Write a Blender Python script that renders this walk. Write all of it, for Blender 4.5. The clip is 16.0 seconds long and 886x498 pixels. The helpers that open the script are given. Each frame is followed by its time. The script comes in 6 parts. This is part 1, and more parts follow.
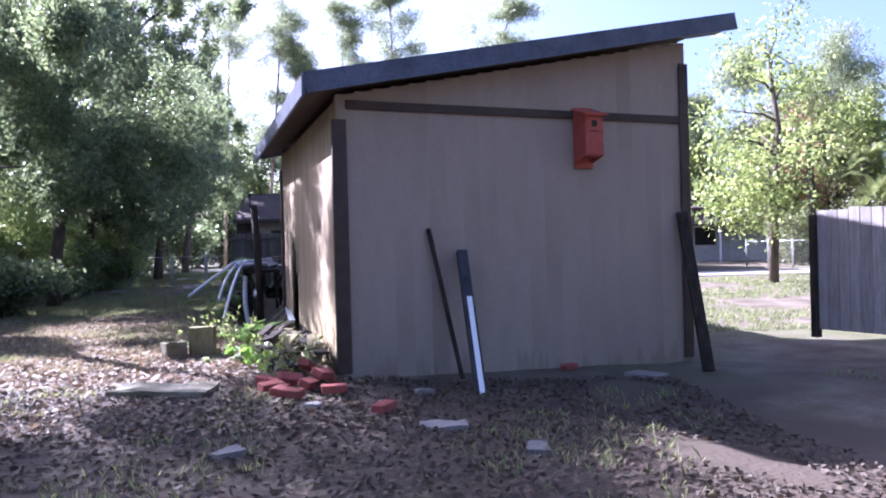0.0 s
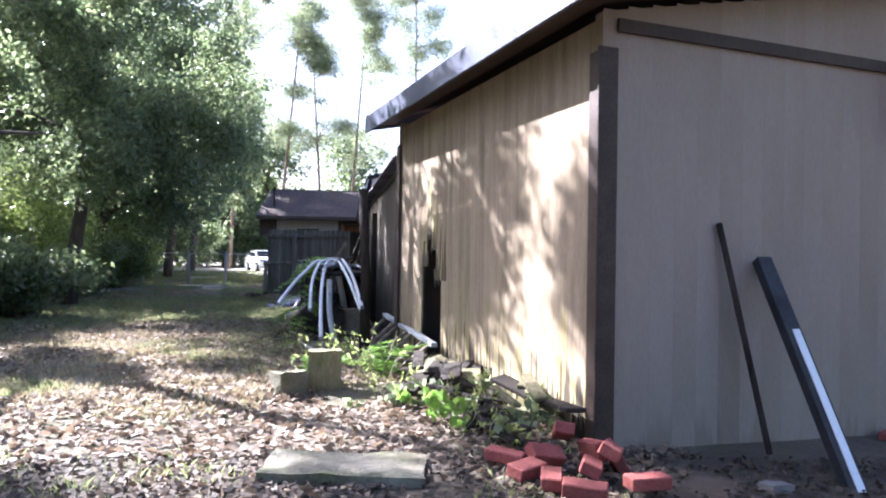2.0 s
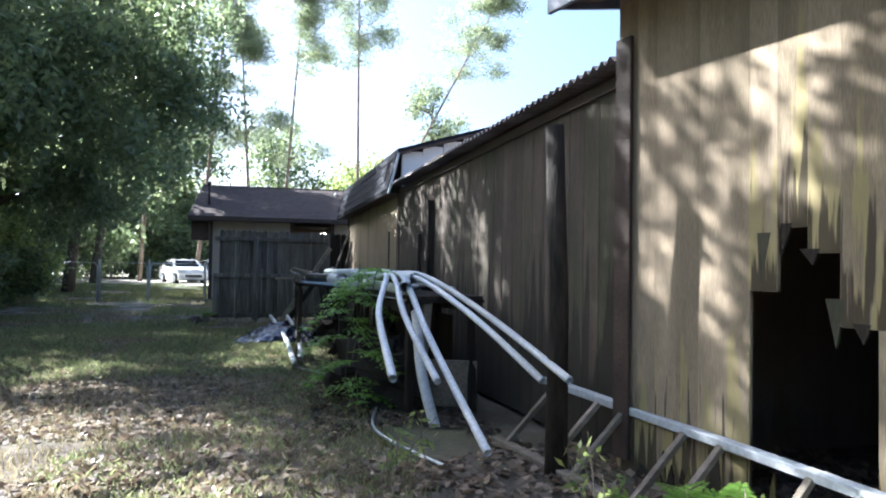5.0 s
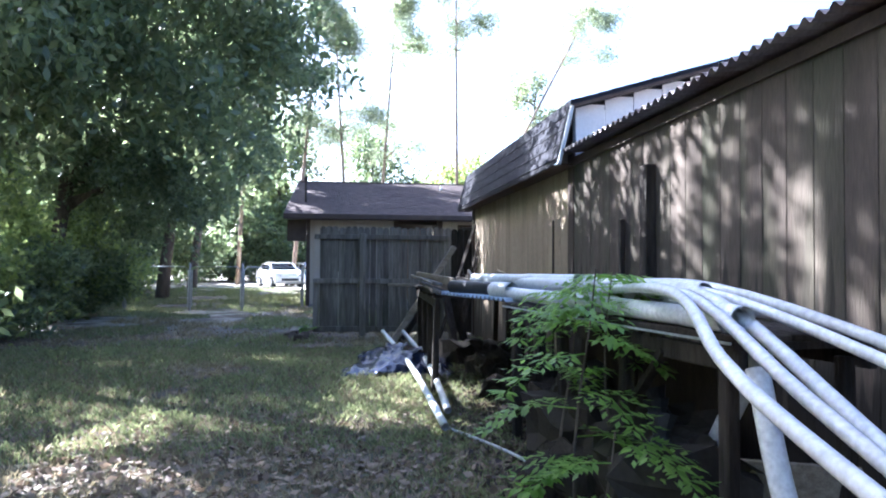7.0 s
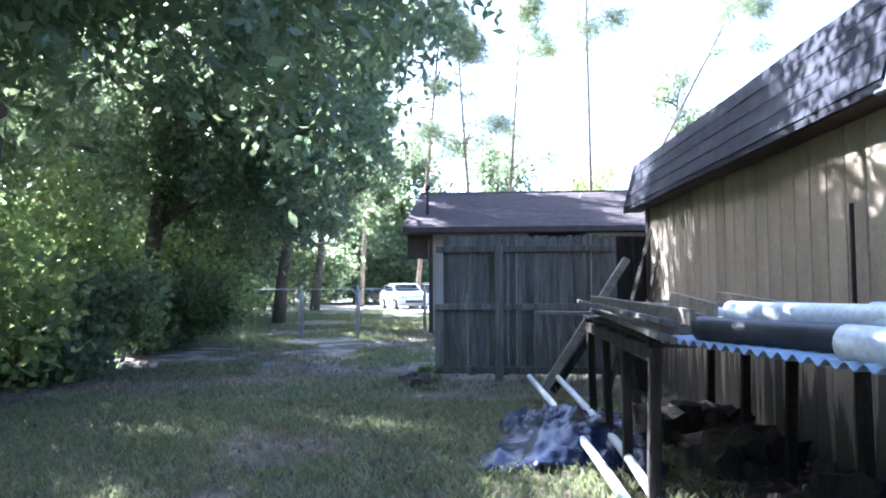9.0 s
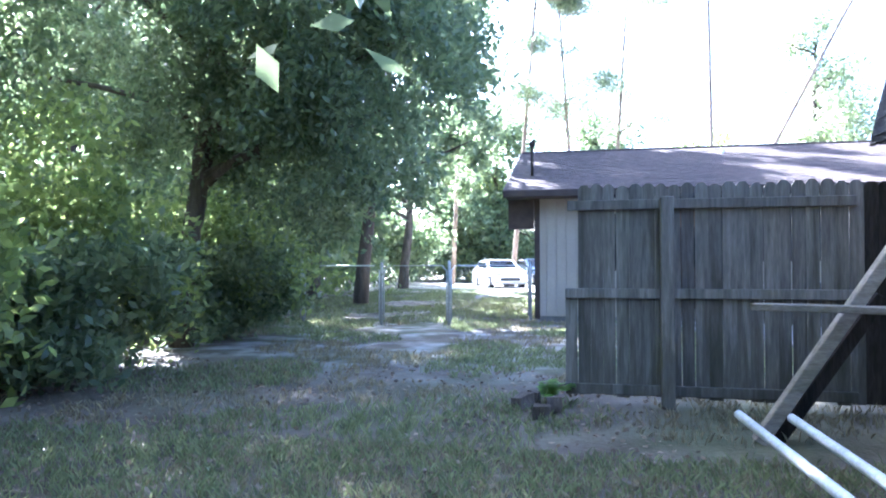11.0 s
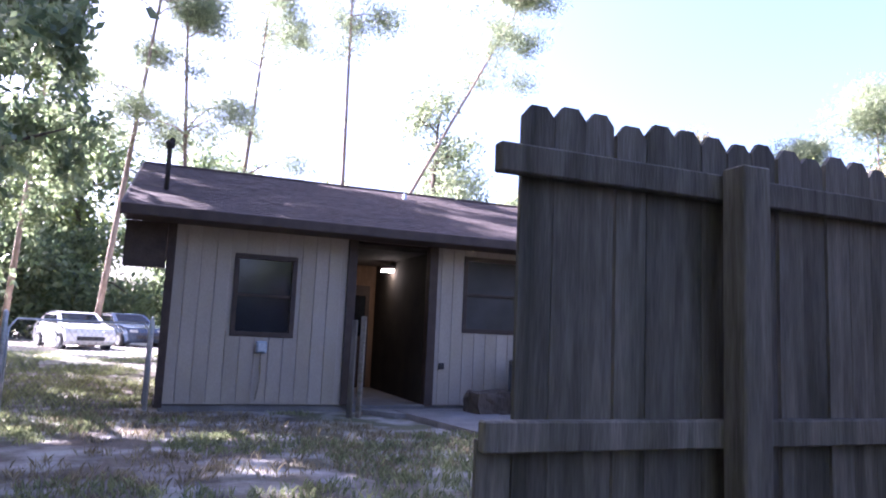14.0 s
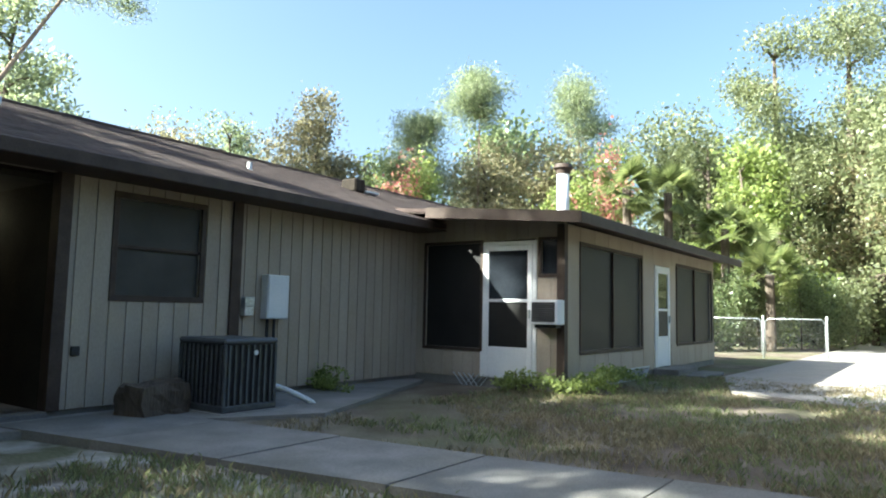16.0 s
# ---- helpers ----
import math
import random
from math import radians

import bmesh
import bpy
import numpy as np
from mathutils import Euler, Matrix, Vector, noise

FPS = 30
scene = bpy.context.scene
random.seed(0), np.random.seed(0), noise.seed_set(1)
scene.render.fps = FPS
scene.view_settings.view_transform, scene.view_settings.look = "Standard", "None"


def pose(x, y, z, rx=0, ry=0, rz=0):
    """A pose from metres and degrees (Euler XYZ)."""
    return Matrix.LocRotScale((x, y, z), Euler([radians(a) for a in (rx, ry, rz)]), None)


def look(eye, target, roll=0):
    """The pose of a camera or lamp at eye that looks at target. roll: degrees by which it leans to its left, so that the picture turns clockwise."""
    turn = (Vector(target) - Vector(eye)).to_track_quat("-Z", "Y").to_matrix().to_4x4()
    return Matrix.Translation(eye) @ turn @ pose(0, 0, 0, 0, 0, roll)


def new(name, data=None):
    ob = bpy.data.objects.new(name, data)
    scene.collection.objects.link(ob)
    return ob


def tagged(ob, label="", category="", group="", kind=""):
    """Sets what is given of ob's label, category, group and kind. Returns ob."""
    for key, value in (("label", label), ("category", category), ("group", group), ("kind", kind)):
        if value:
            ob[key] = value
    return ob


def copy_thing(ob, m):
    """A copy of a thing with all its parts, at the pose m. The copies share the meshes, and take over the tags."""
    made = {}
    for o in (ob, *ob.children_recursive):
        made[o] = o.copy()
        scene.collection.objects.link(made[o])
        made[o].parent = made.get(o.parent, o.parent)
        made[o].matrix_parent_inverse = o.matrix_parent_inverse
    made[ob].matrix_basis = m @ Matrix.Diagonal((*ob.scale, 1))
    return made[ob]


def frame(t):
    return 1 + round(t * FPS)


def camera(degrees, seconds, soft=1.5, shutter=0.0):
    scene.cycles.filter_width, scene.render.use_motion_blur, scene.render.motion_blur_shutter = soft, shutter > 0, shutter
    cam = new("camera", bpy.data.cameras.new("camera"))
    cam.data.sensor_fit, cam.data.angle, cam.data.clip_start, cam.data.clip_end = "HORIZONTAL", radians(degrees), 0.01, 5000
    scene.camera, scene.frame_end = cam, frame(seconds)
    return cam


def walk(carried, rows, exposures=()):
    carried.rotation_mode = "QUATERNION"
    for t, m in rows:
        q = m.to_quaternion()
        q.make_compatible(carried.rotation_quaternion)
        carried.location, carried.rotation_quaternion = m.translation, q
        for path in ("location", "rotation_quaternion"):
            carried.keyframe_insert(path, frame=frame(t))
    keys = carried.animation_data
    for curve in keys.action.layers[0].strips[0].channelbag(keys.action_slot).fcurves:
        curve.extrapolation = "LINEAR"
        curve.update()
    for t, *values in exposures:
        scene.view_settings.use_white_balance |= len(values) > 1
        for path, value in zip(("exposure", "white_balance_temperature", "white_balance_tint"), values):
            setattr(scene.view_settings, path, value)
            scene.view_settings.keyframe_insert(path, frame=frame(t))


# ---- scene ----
cam = camera(65.4, 16.0, soft=2.0)
METRES, EYE, TILT, LEAN, TURN = 24.96, 1.3, -0.45, 0.0, -5.0
ROWS = [
    (0.0, 0.0, 0.0, 0.0, 0.01, 0.3, 1.51),
    (0.5, -0.02, 0.0244, 0.0011, 1.28, -1.96, 1.75),
    (1.0, -0.0404, 0.0484, 0.001, 0.37, 2.12, 0.18),
    (1.5, -0.0647, 0.0745, 0.0011, -1.61, 2.21, -0.96),
    (2.0, -0.0864, 0.1007, -0.0015, -1.0, 0.99, -0.88),
    (2.5, -0.1059, 0.129, -0.0024, -2.88, -0.93, -0.54),
    (3.0, -0.1203, 0.1579, -0.0031, -5.08, -2.58, -1.39),
    (3.5, -0.136, 0.1916, -0.0025, -7.22, -1.8, -1.88),
    (4.0, -0.1481, 0.2248, -0.0019, -8.55, 0.96, -0.98),
    (6.5, -0.1903, 0.3758, -0.0004, -5.09, 2.18, -0.64),
    (7.0, -0.1934, 0.4053, 0.0001, -0.93, 1.92, -0.39),
    (7.5, -0.1987, 0.4346, -0.0005, 2.41, 1.88, -0.49),
    (8.0, -0.2019, 0.4637, 0.0011, 4.04, 3.48, -0.2),
    (8.5, -0.2061, 0.4923, 0.0006, 5.48, 4.14, 0.15),
    (9.0, -0.2109, 0.5205, 0.0016, 9.39, 3.54, 0.15),
    (11.5, -0.2583, 0.6683, 0.002, 17.0, 1.15, 0.02),
    (12.0, -0.2705, 0.696, 0.0015, 5.68, 0.94, -1.04),
    (12.5, -0.2801, 0.7247, 0.0035, -1.73, 2.8, -0.96),
    (13.0, -0.2894, 0.7546, 0.0035, -6.13, 5.47, -1.3),
    (13.5, -0.2954, 0.7843, 0.0042, -10.65, 6.65, -1.85),
    (14.0, -0.3016, 0.8146, 0.0037, -16.51, 7.37, -2.43),
    (14.5, -0.3043, 0.8449, 0.0047, -23.85, 7.75, -2.74),
    (15.0, -0.3054, 0.8743, 0.0036, -33.1, 7.65, -1.6),
    (15.5, -0.3038, 0.9035, 0.0024, -45.23, 7.55, -0.72),
    (16.0, -0.3009, 0.9294, 0.0033, -49.73, 5.51, -0.81),
]
EXPOSURES = [(0.0, 2.5, 5100, 36), (0.5, 3.0, 5100, 32), (1.5, 3.1, 5200, 28), (2.2, 2.75, 5350, 20), (3.0, 2.4, 5350, 10), (4.0, 2.35, 5350, 8), (6.5, 3.4, 5150, 18), (7.0, 3.45, 5100, 18), (9.0, 3.7, 4900, 18), (11.5, 4.45, 4800, 16), (12.0, 4.4, 4900, 12), (12.5, 4.05, 4850, 14), (13.3, 3.3, 5300, 34), (14.5, 3.25, 5350, 40), (15.1, 3.2, 5600, 28), (15.5, 2.75, 5800, 10), (16.0, 2.6, 5850, 0)]
walk(cam, [(t, pose(0, 0, EYE, TILT, LEAN, TURN) @ pose(METRES * x, METRES * y, METRES * z, 90 + pitch, roll, yaw)) for t, x, y, z, yaw, pitch, roll in ROWS], EXPOSURES)

# ---- world and sun ----
SUN_WAY = Vector((1.25, -1.0, -1.15)).normalized()
world = bpy.data.worlds.new("sky")
scene.world = world
world.use_nodes = True
wn = world.node_tree.nodes
sky = wn.new("ShaderNodeTexSky")
sky.sky_type = "NISHITA"
sky.sun_disc = False
sky.dust_density = 4.0
sky.sun_elevation = math.asin(-SUN_WAY.z)
sky.sun_rotation = math.atan2(-SUN_WAY.x, -SUN_WAY.y)
wn["Background"].inputs[1].default_value = 0.062
world.node_tree.links.new(sky.outputs[0], wn["Background"].inputs[0])
sun = new("sun", bpy.data.lights.new("sun", "SUN"))
sun.data.energy = 5.0
sun.data.angle = radians(0.53)
sun.data.color = (1.0, 0.93, 0.8)
sun.matrix_world = look((-30, 40, 30), Vector((-30, 40, 30)) + SUN_WAY)


# ---- materials ----
def surf(name, c1, c2, rough=0.85, scale=4.0, stretch=(1, 1, 1), bump=0.15, fine=40.0, metal=0.0, stain=None, stain_amount=0.35, stain_scale=1.2, rand=0.12, spec=0.3, grain=1.0):
    """Two-scale noise between two colours, optional stains, a little difference from piece to piece."""
    m = bpy.data.materials.new(name)
    m.use_nodes = True
    nt = m.node_tree
    nd, ln = nt.nodes, nt.links.new
    bsdf = nd["Principled BSDF"]
    bsdf.inputs["Roughness"].default_value = rough
    bsdf.inputs["Metallic"].default_value = metal
    bsdf.inputs["Specular IOR Level"].default_value = spec
    tc, mp, info = nd.new("ShaderNodeTexCoord"), nd.new("ShaderNodeMapping"), nd.new("ShaderNodeObjectInfo")
    off = nd.new("ShaderNodeVectorMath")
    off.operation = "MULTIPLY_ADD"
    off.inputs[1].default_value = (13, 17, 11)
    ln(info.outputs["Random"], off.inputs[0])
    ln(tc.outputs["Object"], off.inputs[2])
    mp.inputs["Scale"].default_value = stretch
    ln(off.outputs[0], mp.inputs[0])
    n1, n2 = nd.new("ShaderNodeTexNoise"), nd.new("ShaderNodeTexNoise")
    n1.inputs["Scale"].default_value, n1.inputs["Detail"].default_value = scale, 5
    n2.inputs["Scale"].default_value, n2.inputs["Detail"].default_value = fine, 4
    ln(mp.outputs[0], n1.inputs[0])
    ln(mp.outputs[0], n2.inputs[0])
    r1 = nd.new("ShaderNodeMapRange")
    r1.inputs[1].default_value, r1.inputs[2].default_value = 0.32, 0.68
    ln(n1.outputs[0], r1.inputs[0])
    mix = nd.new("ShaderNodeMix")
    mix.data_type = "RGBA"
    mix.inputs[6].default_value, mix.inputs[7].default_value = (*c1, 1), (*c2, 1)
    ln(r1.outputs[0], mix.inputs[0])
    col = mix.outputs[2]
    if stain:
        n3 = nd.new("ShaderNodeTexNoise")
        n3.inputs["Scale"].default_value, n3.inputs["Detail"].default_value = stain_scale, 6
        ln(mp.outputs[0], n3.inputs[0])
        r3 = nd.new("ShaderNodeMapRange")
        r3.inputs[1].default_value, r3.inputs[2].default_value, r3.inputs[4].default_value = 0.48, 0.7, stain_amount
        ln(n3.outputs[0], r3.inputs[0])
        mx = nd.new("ShaderNodeMix")
        mx.data_type = "RGBA"
        mx.inputs[7].default_value = (*stain, 1)
        ln(r3.outputs[0], mx.inputs[0])
        ln(col, mx.inputs[6])
        col = mx.outputs[2]
    hsv = nd.new("ShaderNodeHueSaturation")
    val = nd.new("ShaderNodeMapRange")
    val.inputs[3].default_value, val.inputs[4].default_value = 1 - rand, 1 + rand
    fin = nd.new("ShaderNodeMath")
    fin.operation = "MULTIPLY"
    fr = nd.new("ShaderNodeMapRange")
    fr.inputs[1].default_value, fr.inputs[2].default_value, fr.inputs[3].default_value, fr.inputs[4].default_value = 0.3, 0.7, 1 - 0.2 * grain, 1 + 0.15 * grain
    ln(n2.outputs[0], fr.inputs[0])
    ln(info.outputs["Random"], val.inputs[0])
    ln(val.outputs[0], fin.inputs[0])
    ln(fr.outputs[0], fin.inputs[1])
    ln(fin.outputs[0], hsv.inputs["Value"])
    ln(col, hsv.inputs["Color"])
    ln(hsv.outputs[0], bsdf.inputs["Base Color"])
    if bump:
        bp = nd.new("ShaderNodeBump")
        bp.inputs["Strength"].default_value, bp.inputs["Distance"].default_value = bump, 0.02
        ln(n2.outputs[0], bp.inputs["Height"])
        ln(bp.outputs[0], bsdf.inputs["Normal"])
    return m


def leafy(name, c1, c2, glow=0.35, rough=0.45):
    """Leaves: each its own shade, light shining through."""
    m = bpy.data.materials.new(name)
    m.use_nodes = True
    nt = m.node_tree
    nd, ln = nt.nodes, nt.links.new
    bsdf = nd["Principled BSDF"]
    bsdf.inputs["Roughness"].default_value = rough
    bsdf.inputs["Specular IOR Level"].default_value = 0.6
    geo, ramp = nd.new("ShaderNodeNewGeometry"), nd.new("ShaderNodeMix")
    ramp.data_type = "RGBA"
    ramp.inputs[6].default_value, ramp.inputs[7].default_value = (*c1, 1), (*c2, 1)
    ln(geo.outputs["Random Per Island"], ramp.inputs[0])
    ln(ramp.outputs[2], bsdf.inputs["Base Color"])
    tr = nd.new("ShaderNodeBsdfTranslucent")
    br = nd.new("ShaderNodeHueSaturation")
    br.inputs["Value"].default_value, br.inputs["Saturation"].default_value = 2.2, 0.98
    ln(ramp.outputs[2], br.inputs["Color"])
    ln(br.outputs[0], tr.inputs["Color"])
    ms = nd.new("ShaderNodeMixShader")
    ms.inputs[0].default_value = glow
    ln(bsdf.outputs[0], ms.inputs[1])
    ln(tr.outputs[0], ms.inputs[2])
    ln(ms.outputs[0], nd["Material Output"].inputs[0])
    return m


def glass(name, tint=(0.9, 0.95, 0.95)):
    m = bpy.data.materials.new(name)
    m.use_nodes = True
    b = m.node_tree.nodes["Principled BSDF"]
    b.inputs["Base Color"].default_value = (*tint, 1)
    b.inputs["Roughness"].default_value = 0.03
    b.inputs["Transmission Weight"].default_value = 1.0
    b.inputs["IOR"].default_value = 1.45
    return m


TAN = surf("tan_painted_siding", (0.3, 0.243, 0.2), (0.34, 0.28, 0.233), 0.8, 2.5, (1, 1, 0.35), 0.06, 60, grain=0.35, stain=(0.2, 0.16, 0.11), stain_amount=0.3, stain_scale=1.0, rand=0.02)
TAN_WORN = surf("weathered_tan_siding", (0.29, 0.225, 0.15), (0.38, 0.3, 0.205), 0.85, 3.0, (4, 4, 0.4), 0.25, 50, stain=(0.11, 0.09, 0.05), stain_amount=0.5, stain_scale=1.0, rand=0.03)
OLDWALL = surf("bare_weathered_siding", (0.072, 0.057, 0.044), (0.12, 0.095, 0.072), 0.9, 3.5, (2, 2, 0.25), 0.3, 45, stain=(0.05, 0.06, 0.03), stain_amount=0.7, stain_scale=1.0, rand=0.04)
HOUSE = surf("cream_painted_siding", (0.37, 0.315, 0.255), (0.43, 0.37, 0.305), 0.75, 2.5, (1, 1, 0.4), 0.06, 60, grain=0.45, stain=(0.33, 0.27, 0.19), stain_amount=0.4, stain_scale=0.9, rand=0.03)
BROWN = surf("dark_brown_trim_paint", (0.05, 0.034, 0.026), (0.075, 0.052, 0.04), 0.6, 5, (1, 1, 1), 0.15, 50, rand=0.08)
# weathered fascia, the sky's reflection put into its blue tint
FASCIA = surf("weathered_sky_tinted_fascia", (0.06, 0.068, 0.1), (0.1, 0.112, 0.155), 0.4, 4, (1, 1, 1), 0.15, 40, rand=0.05)
SHINGLE = surf("brown_asphalt_shingle", (0.055, 0.04, 0.037), (0.095, 0.07, 0.062), 0.95, 6, (1, 1, 1), 0.5, 120, rand=0.2)
FENCE = surf("weathered_fence_board", (0.13, 0.114, 0.095), (0.225, 0.2, 0.168), 0.9, 5, (6, 6, 0.5), 0.35, 25, stain=(0.035, 0.036, 0.022), stain_amount=0.7, rand=0.26)
GREYBOARD = surf("grey_fence_board", (0.25, 0.23, 0.22), (0.35, 0.33, 0.32), 0.9, 5, (6, 6, 0.5), 0.3, 25, rand=0.12)
CONCRETE = surf("grey_concrete", (0.16, 0.152, 0.145), (0.25, 0.238, 0.225), 0.9, 2, (1, 1, 1), 0.3, 60, stain=(0.16, 0.15, 0.12), stain_amount=0.5)
BARK = surf("grey_brown_bark", (0.07, 0.055, 0.042), (0.15, 0.12, 0.095), 0.95, 3, (3, 3, 0.6), 0.8, 16, rand=0.15)
# bark lightened, sky glare on the pine trunks put into the colour
PINEBARK = surf("glare_paled_pine_bark", (0.2, 0.14, 0.1), (0.36, 0.28, 0.22), 0.95, 2, (2, 2, 0.5), 0.8, 10, rand=0.15)
PVC = surf("white_plastic_pipe", (0.62, 0.63, 0.63), (0.74, 0.75, 0.76), 0.4, 3, (1, 1, 1), 0.05, 40, stain=(0.35, 0.33, 0.27), stain_amount=0.5, rand=0.05)
BRICK = surf("red_brick", (0.22, 0.06, 0.05), (0.32, 0.1, 0.08), 0.9, 8, (1, 1, 1), 0.4, 70, rand=0.2)
BIRDRED = surf("red_painted_wood", (0.32, 0.07, 0.05), (0.4, 0.1, 0.07), 0.7, 5, (1, 1, 1), 0.15, 50, rand=0.03)
BLACK = surf("black_painted_metal", (0.02, 0.02, 0.022), (0.045, 0.045, 0.048), 0.5, 5, bump=0.1)
WHITE = surf("white_paint", (0.72, 0.74, 0.76), (0.8, 0.8, 0.8), 0.5, 3, bump=0.02, rand=0.02, grain=0.25)
STEEL = surf("galvanised_steel", (0.4, 0.42, 0.43), (0.55, 0.57, 0.58), 0.45, 10, bump=0.05, metal=0.45)
# rotten wood tone, taken darker for the shade under the benches
ROT_SHADE = surf("dark_rotten_or_shaded_wood", (0.016, 0.013, 0.01), (0.046, 0.036, 0.027), 0.95, 5, (3, 3, 0.5), 0.5, 20, rand=0.2)
OLDWOOD = surf("weathered_lumber", (0.2, 0.16, 0.12), (0.32, 0.27, 0.21), 0.9, 5, (1, 5, 5), 0.3, 25, stain=(0.1, 0.1, 0.05), stain_amount=0.5, rand=0.2)
# near-black that carries the shade in recesses, holes and under the bench
SHADE_TONE = surf("dark_shade_tone", (0.03, 0.025, 0.02), (0.05, 0.04, 0.03), 0.9, 2, bump=0)
INNER = surf("warm_interior_panelling", (0.16, 0.09, 0.05), (0.22, 0.13, 0.075), 0.7, 3, (3, 3, 0.4), 0.1, 30)
OAK_LEAF = leafy("oak_leaf", (0.065, 0.095, 0.045), (0.18, 0.21, 0.1), 0.5, 0.32)
# brighter green leaf, sunlight put into its base colour
BRIGHT_LEAF = leafy("sunlit_shrub_leaf", (0.1, 0.135, 0.04), (0.26, 0.3, 0.095), 0.5)
# needles paled and greyed, the washed-out glare put into the colour
PINE_LEAF = leafy("glare_paled_pine_needles", (0.11, 0.135, 0.08), (0.23, 0.26, 0.14), 0.5)
DRY_LEAF = leafy("dry_fallen_leaf", (0.08, 0.055, 0.036), (0.31, 0.23, 0.155), 0.15, 0.7)
# leaf colour darkened for the shade before the shed and under the benches
DARK_LITTER = leafy("shade_darkened_fallen_leaf", (0.034, 0.025, 0.017), (0.095, 0.067, 0.045), 0.1, 0.75)
GRASS_BLADE = leafy("grass_blade", (0.09, 0.11, 0.048), (0.22, 0.235, 0.105), 0.4, 0.6)
DRY_GRASS = leafy("dry_grass_blade", (0.15, 0.125, 0.07), (0.27, 0.23, 0.14), 0.3, 0.7)
RED_LEAF = leafy("pink_red_bracts", (0.26, 0.085, 0.075), (0.36, 0.19, 0.15), 0.35)
OLIVE_LEAF = leafy("olive_tan_leaf", (0.11, 0.105, 0.055), (0.26, 0.23, 0.13), 0.45)
LIME_LEAF = leafy("yellow_green_leaf", (0.085, 0.105, 0.05), (0.23, 0.245, 0.125), 0.45)


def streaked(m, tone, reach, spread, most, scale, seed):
    """Ragged upright streaks of wear or painted-in shade rising from the foot of a board, of uneven height."""
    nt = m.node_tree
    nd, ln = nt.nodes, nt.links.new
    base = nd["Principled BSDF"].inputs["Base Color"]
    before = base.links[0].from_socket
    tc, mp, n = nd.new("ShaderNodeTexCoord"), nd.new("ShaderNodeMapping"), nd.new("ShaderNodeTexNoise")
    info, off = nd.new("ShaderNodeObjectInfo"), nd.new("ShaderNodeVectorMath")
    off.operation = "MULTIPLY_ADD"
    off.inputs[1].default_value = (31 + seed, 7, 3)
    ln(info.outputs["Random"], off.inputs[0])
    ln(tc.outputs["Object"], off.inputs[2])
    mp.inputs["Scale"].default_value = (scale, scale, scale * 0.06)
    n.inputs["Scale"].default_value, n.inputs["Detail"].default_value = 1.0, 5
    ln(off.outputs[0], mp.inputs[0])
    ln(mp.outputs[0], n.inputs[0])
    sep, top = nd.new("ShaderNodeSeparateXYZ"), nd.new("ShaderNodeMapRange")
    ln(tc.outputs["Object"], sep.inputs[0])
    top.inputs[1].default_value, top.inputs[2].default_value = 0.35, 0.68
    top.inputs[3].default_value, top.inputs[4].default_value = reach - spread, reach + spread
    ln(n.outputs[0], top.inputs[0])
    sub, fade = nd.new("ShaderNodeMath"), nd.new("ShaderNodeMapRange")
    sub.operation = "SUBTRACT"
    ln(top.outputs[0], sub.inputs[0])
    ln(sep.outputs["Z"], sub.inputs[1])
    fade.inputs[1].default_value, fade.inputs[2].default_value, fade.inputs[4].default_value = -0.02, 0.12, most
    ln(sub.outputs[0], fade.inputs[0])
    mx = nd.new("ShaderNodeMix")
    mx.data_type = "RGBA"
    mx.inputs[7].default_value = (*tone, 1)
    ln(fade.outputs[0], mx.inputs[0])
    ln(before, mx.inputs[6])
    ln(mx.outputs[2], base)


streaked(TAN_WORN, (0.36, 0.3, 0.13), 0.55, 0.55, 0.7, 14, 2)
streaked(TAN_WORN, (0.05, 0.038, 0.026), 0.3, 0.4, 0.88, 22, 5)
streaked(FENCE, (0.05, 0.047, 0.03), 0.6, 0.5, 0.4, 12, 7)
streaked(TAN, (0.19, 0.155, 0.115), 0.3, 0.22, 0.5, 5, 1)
# mould low on the tin shed wall, the bench's shade put in too
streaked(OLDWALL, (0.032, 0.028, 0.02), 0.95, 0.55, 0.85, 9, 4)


# ---- mesh helpers ----
def part(name, bm, material, parent=None, label="", smooth=False):
    me = bpy.data.meshes.new(name)
    bm.to_mesh(me)
    bm.free()
    me.materials.append(material)
    if smooth:
        me.polygons.foreach_set("use_smooth", [True] * len(me.polygons))
    ob = new(name, me)
    ob.parent = parent
    if label:
        ob["label"] = label
    return ob


def thing(name, m, label, category, group="", kind=""):
    ob = new(name)
    ob.empty_display_size = 0.1
    ob.matrix_basis = m
    return tagged(ob, label, category, group, kind)


def box(bm, lo, hi, m=None, bevel=0.0):
    c = [(a + b) / 2 for a, b in zip(lo, hi)]
    s = [max(abs(b - a), 1e-4) for a, b in zip(lo, hi)]
    mat = Matrix.LocRotScale(c, None, s)
    got = bmesh.ops.create_cube(bm, size=1, matrix=(m @ mat) if m else mat)
    if bevel:
        es = list({e for v in got["verts"] for e in v.link_edges})
        bmesh.ops.bevel(bm, geom=es, offset=bevel, segments=1, affect="EDGES")
    return bm


def boxed(lo, hi, m=None, bevel=0.0):
    return box(bmesh.new(), lo, hi, m, bevel)


def bar(bm, p0, p1, w, d, bevel=0.0, spin=0.0):
    """A straight stick of section w x d from p0 to p1."""
    p0, p1 = Vector(p0), Vector(p1)
    q = (p1 - p0).to_track_quat("Z", "Y")
    m = Matrix.Translation((p0 + p1) / 2) @ q.to_matrix().to_4x4() @ Matrix.Rotation(spin, 4, "Z")
    h = (p1 - p0).length / 2
    return box(bm, (-w / 2, -d / 2, -h), (w / 2, d / 2, h), m, bevel)


